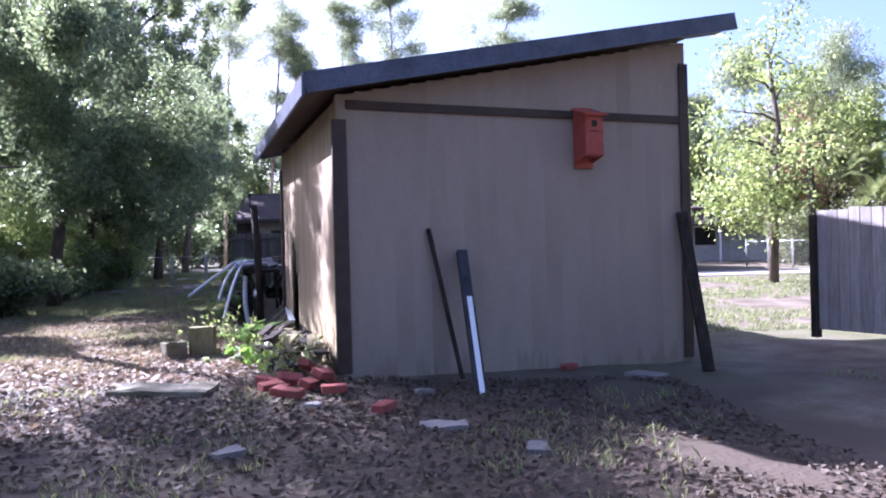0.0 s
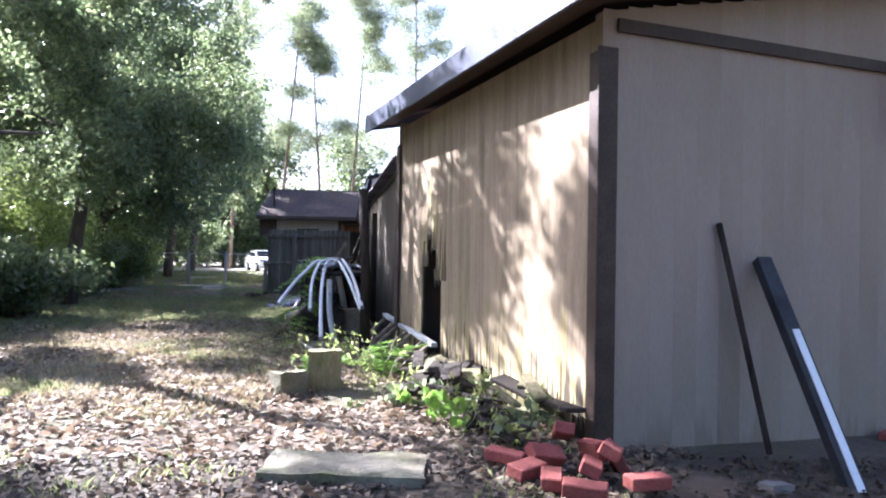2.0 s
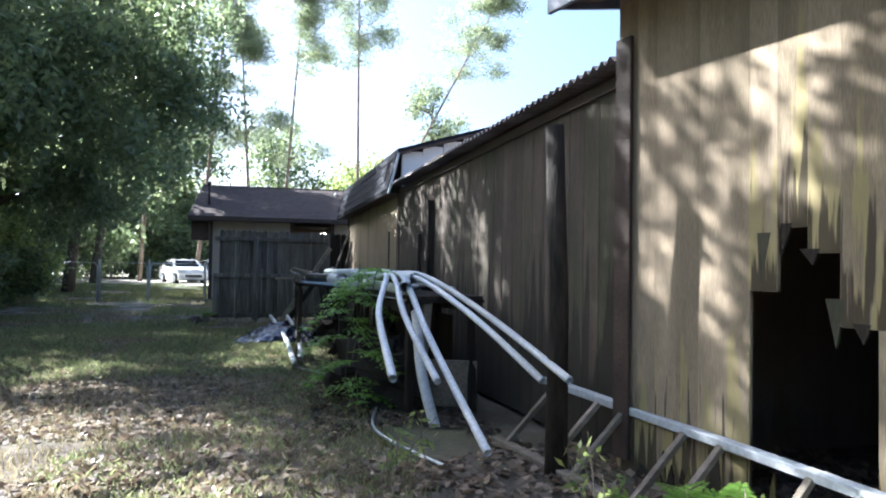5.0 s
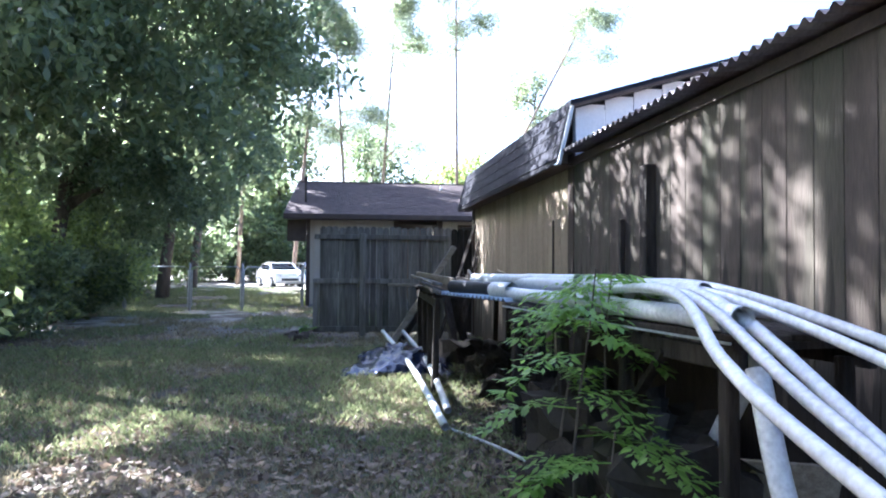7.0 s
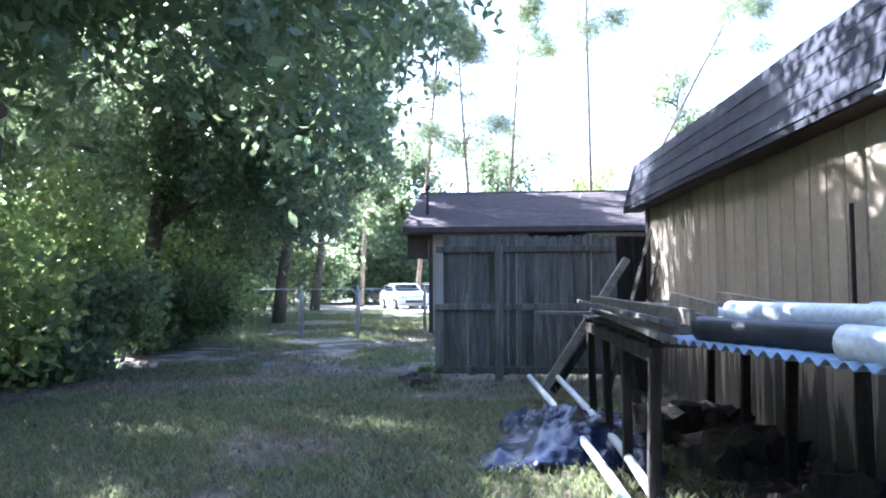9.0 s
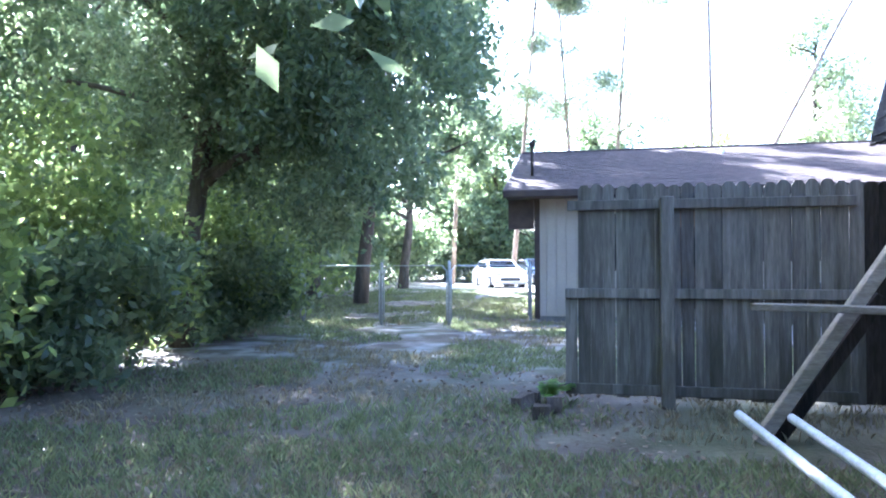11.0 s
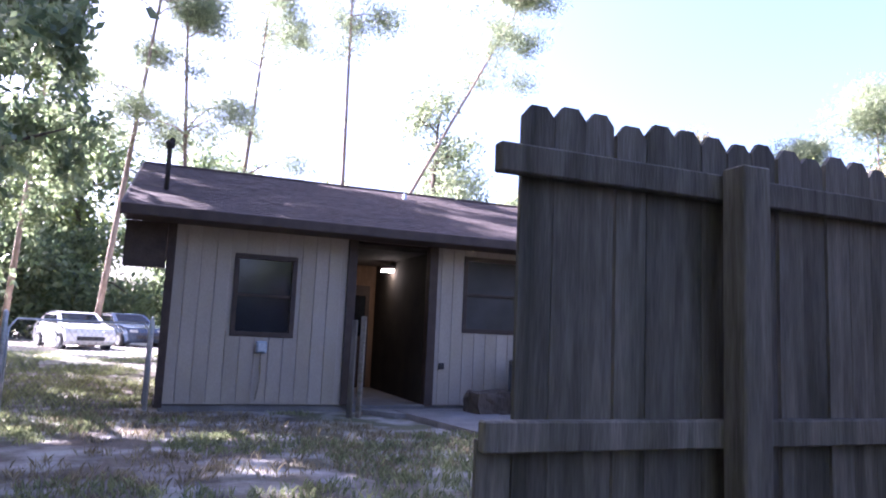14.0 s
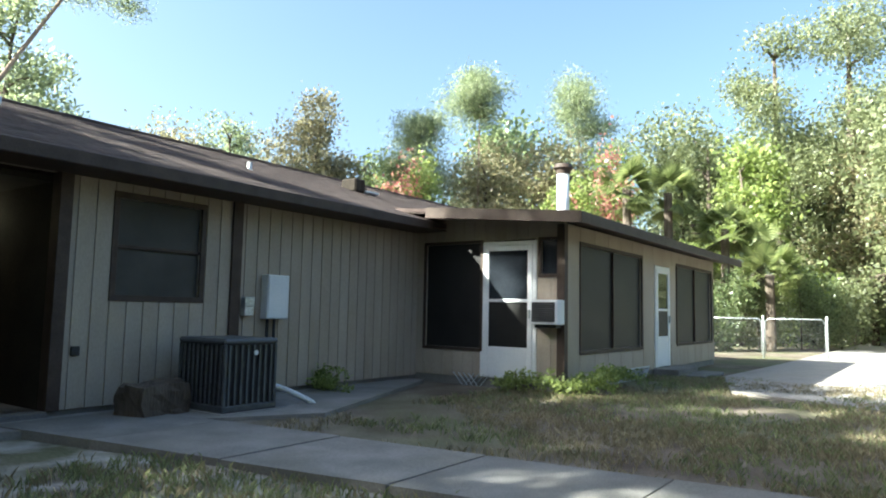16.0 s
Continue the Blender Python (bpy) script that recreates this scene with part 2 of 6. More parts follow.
def tube(bm, pts, radii, seg=8, cap=True):
    """A round tube along points; radii one number or one a point."""
    pts = [Vector(p) for p in pts]
    if not hasattr(radii, "__len__"):
        radii = [radii] * len(pts)
    rings = []
    ref = Vector((0.31, 0.17, 0.93))
    for i, p in enumerate(pts):
        d = (pts[min(i + 1, len(pts) - 1)] - pts[max(i - 1, 0)]).normalized()
        if abs(d.dot(ref)) > 0.95:
            ref = Vector((1, 0.1, 0))
        a = d.cross(ref).normalized()
        b = d.cross(a)
        rings.append([bm.verts.new(p + radii[i] * (math.cos(k * math.tau / seg) * a + math.sin(k * math.tau / seg) * b)) for k in range(seg)])
    for r, s in zip(rings, rings[1:]):
        for k in range(seg):
            bm.faces.new((r[k], r[(k + 1) % seg], s[(k + 1) % seg], s[k]))
    if cap:
        bm.faces.new(rings[0][::-1])
        bm.faces.new(rings[-1])
    bmesh.ops.recalc_face_normals(bm, faces=bm.faces[:])
    return bm


def quads(name, v, material, parent=None, extra=()):
    """A mesh of loose four-cornered blades from an array (n, 4, 3)."""
    n = len(v)
    me = bpy.data.meshes.new(name)
    me.vertices.add(4 * n)
    me.vertices.foreach_set("co", np.ascontiguousarray(v, dtype=np.float32).ravel())
    me.loops.add(4 * n)
    me.loops.foreach_set("vertex_index", np.arange(4 * n, dtype=np.int32))
    me.polygons.add(n)
    me.polygons.foreach_set("loop_start", np.arange(0, 4 * n, 4, dtype=np.int32))
    me.materials.append(material)
    me.update(calc_edges=True)
    ob = new(name, me)
    ob.parent = parent
    return ob


def leaf_quads(rng, centres, length, width, droop=0.0, flat=0.0):
    """Diamond leaves at the centres, turned at random."""
    n = len(centres)
    a = rng.normal(size=(n, 3))
    a[:, 2] -= droop
    a[:, 2] *= 1 - flat
    a /= np.linalg.norm(a, axis=1)[:, None]
    b = rng.normal(size=(n, 3))
    b[:, 2] *= 1 - flat
    b = np.cross(a, b) if not flat else b - a * np.sum(a * b, 1)[:, None]
    b /= np.linalg.norm(b, axis=1)[:, None] + 1e-9
    s = rng.uniform(0.7, 1.3, (n, 1))
    a, b = a * s * length / 2, b * s * width / 2
    c = np.cross(a, b)
    c = c / (np.linalg.norm(c, axis=1)[:, None] + 1e-9) * width * 0.12
    return np.stack([centres - a, centres + b - a * 0.1 + c, centres + a, centres - b - a * 0.1 + c], 1)


def clumps(rng, centres, per, spread):
    n = len(centres)
    return (centres[:, None, :] + rng.normal(size=(n, per, 3)) * np.array(spread)).reshape(-1, 3)


# ---- ground ----
def ground_height(x, y):
    dip = 0.17 * min(max((x + 0.6) / 4, 0), 1) ** 0.8 * min(max((y - 2.5) / 2.5, 0), 1) * min(max((19 - y) / 6, 0), 1)
    return 0.05 * noise.noise((x * 0.35, y * 0.35, 0.0)) + 0.02 * noise.noise((x * 1.7, y * 1.7, 3.0)) - dip


def ground_material():
    m = surf("yard_ground", (0.085, 0.065, 0.046), (0.2, 0.168, 0.13), 0.95, 1.6, bump=0.9, fine=22, stain=(0.11, 0.085, 0.07), stain_amount=0.6, stain_scale=0.7, rand=0.0)
    nt = m.node_tree
    nd, ln = nt.nodes, nt.links.new
    hsv = [n for n in nd if n.bl_idname == "ShaderNodeHueSaturation"][0]
    tc = [n for n in nd if n.bl_idname == "ShaderNodeTexCoord"][0]
    n = nd.new("ShaderNodeTexNoise")
    n.inputs["Scale"].default_value, n.inputs["Detail"].default_value = 0.45, 7
    ln(tc.outputs["Object"], n.inputs[0])
    r = nd.new("ShaderNodeMapRange")
    r.inputs[1].default_value, r.inputs[2].default_value, r.inputs[4].default_value = 0.46, 0.66, 0.6
    ln(n.outputs[0], r.inputs[0])
    mx = nd.new("ShaderNodeMix")
    mx.data_type = "RGBA"
    mx.inputs[7].default_value = (0.1, 0.12, 0.045, 1)
    ln(r.outputs[0], mx.inputs[0])
    ln(hsv.outputs[0], mx.inputs[6])
    # brown soil before the tan shed darkened for the shade there, pale sand patches before the house
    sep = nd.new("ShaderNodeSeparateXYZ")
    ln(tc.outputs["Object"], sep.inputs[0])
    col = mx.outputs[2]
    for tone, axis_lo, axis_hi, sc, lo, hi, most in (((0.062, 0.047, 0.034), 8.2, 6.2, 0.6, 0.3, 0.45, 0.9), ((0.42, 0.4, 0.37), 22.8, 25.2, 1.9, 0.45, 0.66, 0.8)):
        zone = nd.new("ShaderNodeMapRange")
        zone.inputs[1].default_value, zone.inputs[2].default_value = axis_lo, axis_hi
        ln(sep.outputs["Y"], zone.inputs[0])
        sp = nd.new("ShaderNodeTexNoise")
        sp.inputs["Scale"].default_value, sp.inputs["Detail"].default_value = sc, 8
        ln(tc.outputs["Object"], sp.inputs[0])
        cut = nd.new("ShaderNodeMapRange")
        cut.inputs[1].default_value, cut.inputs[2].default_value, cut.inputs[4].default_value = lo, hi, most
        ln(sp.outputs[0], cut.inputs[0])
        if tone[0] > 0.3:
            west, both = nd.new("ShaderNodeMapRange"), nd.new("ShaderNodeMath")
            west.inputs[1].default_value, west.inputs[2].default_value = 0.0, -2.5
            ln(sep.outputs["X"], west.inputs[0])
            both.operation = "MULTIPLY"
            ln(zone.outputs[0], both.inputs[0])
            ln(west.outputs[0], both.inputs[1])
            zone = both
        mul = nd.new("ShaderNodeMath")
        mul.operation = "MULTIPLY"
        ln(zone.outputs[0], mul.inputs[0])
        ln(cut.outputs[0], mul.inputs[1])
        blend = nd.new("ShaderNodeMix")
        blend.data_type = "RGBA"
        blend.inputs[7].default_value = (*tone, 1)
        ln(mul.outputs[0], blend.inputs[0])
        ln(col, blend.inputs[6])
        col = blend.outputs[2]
    ln(col, nd["Principled BSDF"].inputs["Base Color"])
    return m


def build_ground():
    def steps(lo, hi, d, far):
        a = list(np.arange(lo, hi + d, d))
        g, x = d * 2, hi
        while x < far:
            x += g
            g *= 1.5
            a.append(x)
        g, x = d * 2, lo
        while x > -far:
            x -= g
            g *= 1.5
            a.insert(0, x)
        return a
    xs, ys = steps(-14, 12, 0.3, 900), steps(-3, 34, 0.3, 900)
    v = [(x, y, ground_height(x, y) if abs(x) < 60 and abs(y) < 60 else 0) for y in ys for x in xs]
    w = len(xs)
    f = [(j * w + i, j * w + i + 1, (j + 1) * w + i + 1, (j + 1) * w + i) for j in range(len(ys) - 1) for i in range(w - 1)]
    me = bpy.data.meshes.new("ground")
    me.from_pydata(v, [], f)
    me.polygons.foreach_set("use_smooth", [True] * len(f))
    me.materials.append(ground_material())
    return tagged(new("ground", me), "sandy yard ground with patchy grass and fallen leaves", "ground", kind="structure")


build_ground()


# ---- walls of vertical boards ----
def spans(lo, hi, cuts):
    out = [(lo, hi)]
    for a, b in cuts:
        nxt = []
        for p, q in out:
            if b <= p or a >= q:
                nxt.append((p, q))
            else:
                if a > p:
                    nxt.append((p, a))
                if b < q:
                    nxt.append((b, q))
        out = nxt
    return [(p, q) for p, q in out if q - p > 0.02]


def board_wall(parent, name, m, length, z0, top, pitch, material, openings=(), thick=0.09, gap=0.012, proud=0.014, label="", core=None):
    """A wall along local x, facing local -y; top is a height or a function of x; openings are (x0, x1, z0, z1)."""
    topf = top if callable(top) else (lambda s: top)
    bm = bmesh.new()
    edges = sorted({0.0, length, *[o[0] for o in openings], *[o[1] for o in openings]})
    for a, b in zip(edges, edges[1:]):
        cuts = [(o[2], o[3]) for o in openings if o[0] < (a + b) / 2 < o[1]]
        for p, q in spans(z0, 99, cuts):
            q0, q1 = (min(q, topf(a)), min(q, topf(b)))
            vs = [bm.verts.new(c) for c in ((a, 0, p), (b, 0, p), (b, thick, p), (a, thick, p), (a, 0, q0), (b, 0, q1), (b, thick, q1), (a, thick, q0))]
            for i in ((0, 3, 2, 1), (4, 5, 6, 7), (0, 1, 5, 4), (1, 2, 6, 5), (2, 3, 7, 6), (3, 0, 4, 7)):
                bm.faces.new([vs[k] for k in i])
    bmesh.ops.remove_doubles(bm, verts=bm.verts[:], dist=0.0005)
    wall = part(name, bm, core or material, parent, label)
    wall.matrix_basis = m
    shared = {}
    n = max(1, round(length / pitch))
    for k in range(n):
        a, b = k * length / n + gap / 2, (k + 1) * length / n - gap / 2
        cuts = [(o[2], o[3]) for o in openings if o[0] < b and o[1] > a]
        for p, q in spans(z0, topf((a + b) / 2), cuts):
            key = (round(b - a, 3), round(q - p, 2))
            if key not in shared:
                bm = boxed((0, -proud, 0), (b - a, 0.0, q - p), None, min(0.003, proud * 0.4))
                me = bpy.data.meshes.new("board")
                bm.to_mesh(me)
                bm.free()
                me.materials.append(material)
                shared[key] = me
            ob = new("board", shared[key])
            ob.parent = wall
            ob.location = (a, 0, p)
    return wall


def shingle_slope(parent, name, corner, along, up, material, row=0.14, thick=0.008):
    """A roof plane: corner, vector along the eave, vector up the slope; courses of shingles lap one another."""
    corner, along, up = Vector(corner), Vector(along), Vector(up)
    nrm = along.cross(up).normalized()
    if nrm.z < 0:
        nrm = -nrm
    rng = random.Random(5)
    bm = bmesh.new()
    rows = int(up.length / row)
    for i in range(rows):
        a, b = up * (i / rows), up * min(1.0, (i + 1.15) / rows)
        x = -rng.uniform(0, 0.3)
        L = along.length
        while x < L:
            w = rng.uniform(0.28, 0.34)
            p, q = along * (max(x, 0) / L), along * (min(x + w - 0.006, L) / L)
            t = nrm * (thick * rng.uniform(0.7, 1.3))
            low = nrm * 0.002
            vs = [bm.verts.new(corner + c) for c in (p + a + t, q + a + t, q + b + low, p + b + low, p + a, q + a)]
            bm.faces.new((vs[0], vs[1], vs[2], vs[3]))
            bm.faces.new((vs[4], vs[5], vs[1], vs[0]))
            x += w
    ob = part(name, bm, material, parent)
    ob["kind"] = "stuff"
    return ob


def slab(parent, name, pts, thick, material, label=""):
    """A flat plate under four corner points, thick downwards."""
    bm = bmesh.new()
    n = len(pts)
    top = [bm.verts.new(p) for p in pts]
    bot = [bm.verts.new((p[0], p[1], p[2] - thick)) for p in pts]
    bm.faces.new(top)
    bm.faces.new(bot[::-1])
    for i in range(n):
        bm.faces.new((top[i], bot[i], bot[(i + 1) % n], top[(i + 1) % n]))
    bmesh.ops.recalc_face_normals(bm, faces=bm.faces[:])
    return part(name, bm, material, parent, label)


# ---- tan shed ----
def tan_shed():
    L, D = 4.33, 4.42
    th = thing("tan_shed", pose(-0.44, 7.06, 0, 0, 0, 15.1), "tan board-sided shed with dark brown trim and sloping roof", "shed")
    slope = 0.2
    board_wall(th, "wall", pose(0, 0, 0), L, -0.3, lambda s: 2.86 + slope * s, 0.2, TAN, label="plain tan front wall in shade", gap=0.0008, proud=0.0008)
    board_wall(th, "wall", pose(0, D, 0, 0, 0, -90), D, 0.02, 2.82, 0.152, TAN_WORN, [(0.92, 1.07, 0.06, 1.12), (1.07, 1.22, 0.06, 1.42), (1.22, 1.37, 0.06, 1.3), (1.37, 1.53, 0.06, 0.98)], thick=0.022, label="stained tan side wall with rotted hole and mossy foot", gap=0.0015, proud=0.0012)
    rag = random.Random(31)
    for k in range(11):
        y, up = 2.9 + 0.058 * k, k % 2
        w, ln = rag.uniform(0.02, 0.05), rag.uniform(0.05, 0.3)
        bm = bmesh.new()
        z = (1.0, 1.1, 1.32, 1.44, 1.4, 1.14)[min(5, k // 2)] if up else 0.05
        a = [bm.verts.new((-0.002, y + q, z + v)) for q, v in ((-w, 0), (w, 0), (w * rag.uniform(-0.3, 0.8), -ln if up else ln * 0.8))]
        b = [bm.verts.new((0.012, v.co.y, v.co.z)) for v in a]
        bm.faces.new(a)
        bm.faces.new(b[::-1])
        for i in range(3):
            bm.faces.new((a[i], b[i], b[(i + 1) % 3], a[(i + 1) % 3]))
        bmesh.ops.recalc_face_normals(bm, faces=bm.faces[:])
        part("splinter", bm, ROT_SHADE if k % 3 else OLDWALL, th)
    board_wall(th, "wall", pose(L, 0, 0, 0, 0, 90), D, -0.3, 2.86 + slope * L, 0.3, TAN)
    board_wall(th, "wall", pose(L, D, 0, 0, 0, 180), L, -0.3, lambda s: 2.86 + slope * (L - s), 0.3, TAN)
    for x0, x1 in ((-0.05, 0.1), (L - 0.1, L + 0.03)):
        part("corner_trim", boxed((x0, -0.035, 0.04 if x0 < 1 else -0.12), (x1, -0.015, 2.62 + slope * max(x0, 0)), None, 0.004), BROWN, th)
    part("corner_trim", boxed((-0.036, -0.034, 0.04), (-0.016, 0.1, 2.6), None, 0.004), BROWN, th)
    part("corner_trim", boxed((-0.036, D - 0.13, 0.1), (-0.012, D, 2.6), None, 0.004), BROWN, th)
    part("band_trim", boxed((0.1, -0.035, 2.73), (L - 0.1, -0.01, 2.82), None, 0.004), BROWN, th)
    zr = lambda s: 2.93 + slope * s
    x0, x1, y0, y1 = -0.36, L + 0.5, -0.34, D + 0.2
    slab(th, "roof", [(x0, y0, zr(x0) + 0.135), (x1, y0, zr(x1) + 0.135), (x1, y1, zr(x1) + 0.135), (x0, y1, zr(x0) + 0.135)], 0.05, SHINGLE, "low shingle roof")
    for nm, a, b, yy in (("rake_board", x0, x1, y0), ("rake_board", x0, x1, y1)):
        bm = bmesh.new()
        bar(bm, (a, yy, zr(a) + 0.04), (b, yy, zr(b) + 0.04), 0.03, 0.2)
        part(nm, bm, FASCIA, th)
    part("fascia", boxed((x0 - 0.03, y0 - 0.02, zr(x0) - 0.09), (x0, y1 + 0.02, zr(x0) + 0.11), None, 0.004), FASCIA, th)
    slab(th, "soffit", [(x0, y0 + 0.02, zr(x0) - 0.01), (0.0, y0 + 0.02, zr(0) - 0.01), (0.0, y1 - 0.02, zr(0) - 0.01), (x0, y1 - 0.02, zr(x0) - 0.01)], 0.015, BROWN)
    slab(th, "soffit", [(0.0, y0 + 0.02, zr(0) - 0.01), (x1, y0 + 0.02, zr(x1) - 0.01), (x1, -0.002, zr(x1) - 0.01), (0.0, -0.002, zr(0) - 0.01)], 0.015, BROWN)

    # jagged rotten fringe along the foot of the side wall
    rnd = random.Random(12)
    for mat, n, hmax, nm in ((ROT_SHADE, 46, 0.16, "rotten_fringe"), (MOSS, 60, 0.22, "mossy_fringe"), (OLDWALL, 40, 0.26, "peeling_fringe")):
        bm = bmesh.new()
        for k in range(n):
            y, w, h = rnd.uniform(0.15, D - 0.2), rnd.uniform(0.012, 0.045), hmax * rnd.random() ** 1.8 + 0.05
            x = -0.0065 - 0.002 * rnd.random()
            pts = [(y - w, 0.0), (y + w, 0.0), (y + w * rnd.uniform(0.4, 1), h * rnd.uniform(0.4, 0.8)), (y + w * rnd.uniform(-0.5, 0.5), h), (y - w * rnd.uniform(0.5, 1), h * rnd.uniform(0.3, 0.7))]
            a = [bm.verts.new((x, p, z + 0.02)) for p, z in pts]
            c = [bm.verts.new((0.0, p, z + 0.02)) for p, z in pts]
            bm.faces.new(a)
            for i in range(5):
                bm.faces.new((a[i], c[i], c[(i + 1) % 5], a[(i + 1) % 5]))
        bmesh.ops.recalc_face_normals(bm, faces=bm.faces[:])
        part(nm, bm, mat, th)["kind"] = "stuff"


MOSS = surf("dry_moss", (0.09, 0.085, 0.03), (0.17, 0.15, 0.06), 0.95, 8, bump=0.5, fine=60)
tan_shed()


# ---- long weathered shed with tin roof ----
def tin_shed():
    ax, ay, bx, by = -1.48, 11.33, -1.95, 17.08
    L = math.hypot(bx - ax, by - ay)
    ang = math.degrees(math.atan2(by - ay, bx - ax))
    th = thing("tin_roofed_shed", pose(bx, by, 0, 0, 0, ang + 180), "long weathered board shed with corrugated tin roof", "shed")
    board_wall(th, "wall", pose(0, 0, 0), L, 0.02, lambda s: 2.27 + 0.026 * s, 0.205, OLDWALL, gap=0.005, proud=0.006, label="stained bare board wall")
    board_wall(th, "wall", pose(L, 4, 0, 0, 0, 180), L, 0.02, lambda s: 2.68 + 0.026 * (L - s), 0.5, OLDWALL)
    bm = bmesh.new()
    n = int(L * 80)
    y0, y1 = -0.16, 4.1
    prev = None
    for i in range(n + 1):
        x = L * i / n
        w = 0.02 * math.sin(x * math.tau / 0.1)
        cur = [bm.verts.new((x, y, 2.35 + 0.026 * x + w + 0.1 * (y - y0) + dz)) for y in (y0, y1) for dz in (0, -0.004)]
        if prev:
            bm.faces.new((prev[0], cur[0], cur[2], prev[2]))
            bm.faces.new((prev[1], prev[3], cur[3], cur[1]))
            bm.faces.new((prev[1], cur[1], cur[0], prev[0]))
        prev = cur
    part("tin_roof", bm, TIN, th, "rusty corrugated tin roof", True)
    part("rafter_plate", bar(bmesh.new(), (0, -0.023, 2.26), (L, -0.023, 2.26 + 0.026 * L), 0.014, 0.08), BROWN, th)


TIN = surf("rusty_corrugated_tin", (0.11, 0.09, 0.09), (0.22, 0.2, 0.2), 0.5, 3, bump=0.2, metal=0.6, stain=(0.09, 0.05, 0.035), stain_amount=0.8)
tin_shed()


# ---- barn with a gambrel roof ----
def barn():
    x0, y0, y1, x1 = -1.93, 17.12, 22.48, 3.2
    th = thing("gambrel_barn", pose(x0 - 0.206, y1, 0, 0, 0, 2.2), "tan board barn with dark shingled gambrel roof", "barn")
    W, D = x1 - x0, y1 - y0
    mid = W / 2
    prof = lambda s: 2.8 + 0.3 * min(s, W - s)
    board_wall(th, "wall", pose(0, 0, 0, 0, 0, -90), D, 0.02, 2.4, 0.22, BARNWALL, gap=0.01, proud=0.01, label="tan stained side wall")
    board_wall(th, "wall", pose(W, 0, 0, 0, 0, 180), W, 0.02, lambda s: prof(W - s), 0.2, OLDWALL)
    board_wall(th, "wall", pose(0, -D, 0), W, 0.02, prof, 0.3, WHITE, label="whitish gable wall above tin roof", gap=0.006, proud=0.006)
    part("corner_trim", boxed((-0.035, -D - 0.03, 0.02), (-0.012, -D + 0.12, 2.35)), BROWN, th)
    part("corner_trim", boxed((-0.035, -0.1, 0.02), (-0.012, 0.03, 2.35)), BROWN, th)
    part("corner_trim", boxed((-0.012, 0.012, 0.02), (0.09, 0.035, 2.35)), BROWN, th)
    ya, yb = -D - 0.1, 0.42
    ln = (0, yb - ya, 0)
    for sx in (0, 1):
        q = (lambda a: a) if sx == 0 else (lambda a: W - a)
        e, k, r = (q(-0.22), 2.28), (q(-0.08), 2.85), (mid, 3.64)
        for nm, (ax, az), (cx, cz) in (("lower_roof", e, k), ("upper_roof", k, r)):
            slab(th, nm, [(ax, ya, az), (ax, yb, az), (cx, yb, cz), (cx, ya, cz)], 0.05, SLATE)
            if sx == 0:
                shingle_slope(th, "shingles", (ax, ya, az + 0.003), ln, (cx - ax, 0, cz - az), SLATE)
    part("soffit", boxed((-0.2, ya + 0.02, 2.22), (0.0, yb - 0.02, 2.24)), BROWN, th)
    for y in (ya, yb - 0.03):
        for (ax, az), (cx, cz) in (((-0.21, 2.22), (-0.075, 2.79)), ((-0.075, 2.79), (mid, 3.58))):
            bm = bmesh.new()
            bar(bm, (ax, y + 0.015, az), (cx, y + 0.015, cz), 0.12, 0.03)
            part("barge_board", bm, PALEGREY if y == ya and ax < -0.2 else BROWN, th)


SLATE = surf("dark_blue_grey_shingle", (0.013, 0.013, 0.018), (0.03, 0.03, 0.038), 0.9, 6, (1, 1, 1), 0.5, 120, rand=0.2)
BARNWALL = surf("tan_stained_barn_siding", (0.3, 0.235, 0.16), (0.37, 0.3, 0.21), 0.85, 2.5, (1.5, 1.5, 0.4), 0.2, 50, stain=(0.13, 0.11, 0.07), stain_amount=0.5, rand=0.04)
# shade behind the lumber bench put into dark streaks on the lower boards
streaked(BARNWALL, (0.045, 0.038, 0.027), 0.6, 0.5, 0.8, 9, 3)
PALEGREY = surf("pale_grey_board", (0.42, 0.45, 0.47), (0.55, 0.57, 0.58), 0.7, 4, bump=0.1)
barn()


# ---- house ----
PORCH_X, PORCH_Y, WALL_Y, LEFT_X, END_X = 4.3, 28.4, 31.25, -5.8, 13.2
SLOPE = 0.345


def window_unit(parent, m, w, h, wide=0.07, mullion=False, screen=None, sash=True):
    """A brown-framed window in local x, z facing -y."""
    win = part("window", boxed((0.0, 0.03, 0.0), (w, 0.06, h)), screen or PANE, parent)
    win.matrix_basis = m
    for lo, hi in (((-wide, -0.03, -wide), (w + wide, 0.0, 0)), ((-wide, -0.03, h), (w + wide, 0.0, h + wide)), ((-wide, -0.03, 0), (0, 0.0, h)), ((w, -0.03, 0), (w + wide, 0.0, h))):
        part("frame", boxed(lo, hi, None, 0.004), BROWN, win)
    if sash:
        part("sash_bar", boxed((0, -0.01, h * 0.5 - 0.02), (w, 0.03, h * 0.5 + 0.02), None, 0.004), BROWN, win)
        part("blind", boxed((0.02, 0.065, h * 0.52), (w - 0.02, 0.075, h - 0.01)), BLIND, win)
    if mullion:
        part("mullion", boxed((w / 2 - 0.03, -0.012, 0), (w / 2 + 0.03, 0.03, h), None, 0.004), mullion, win)
    return win


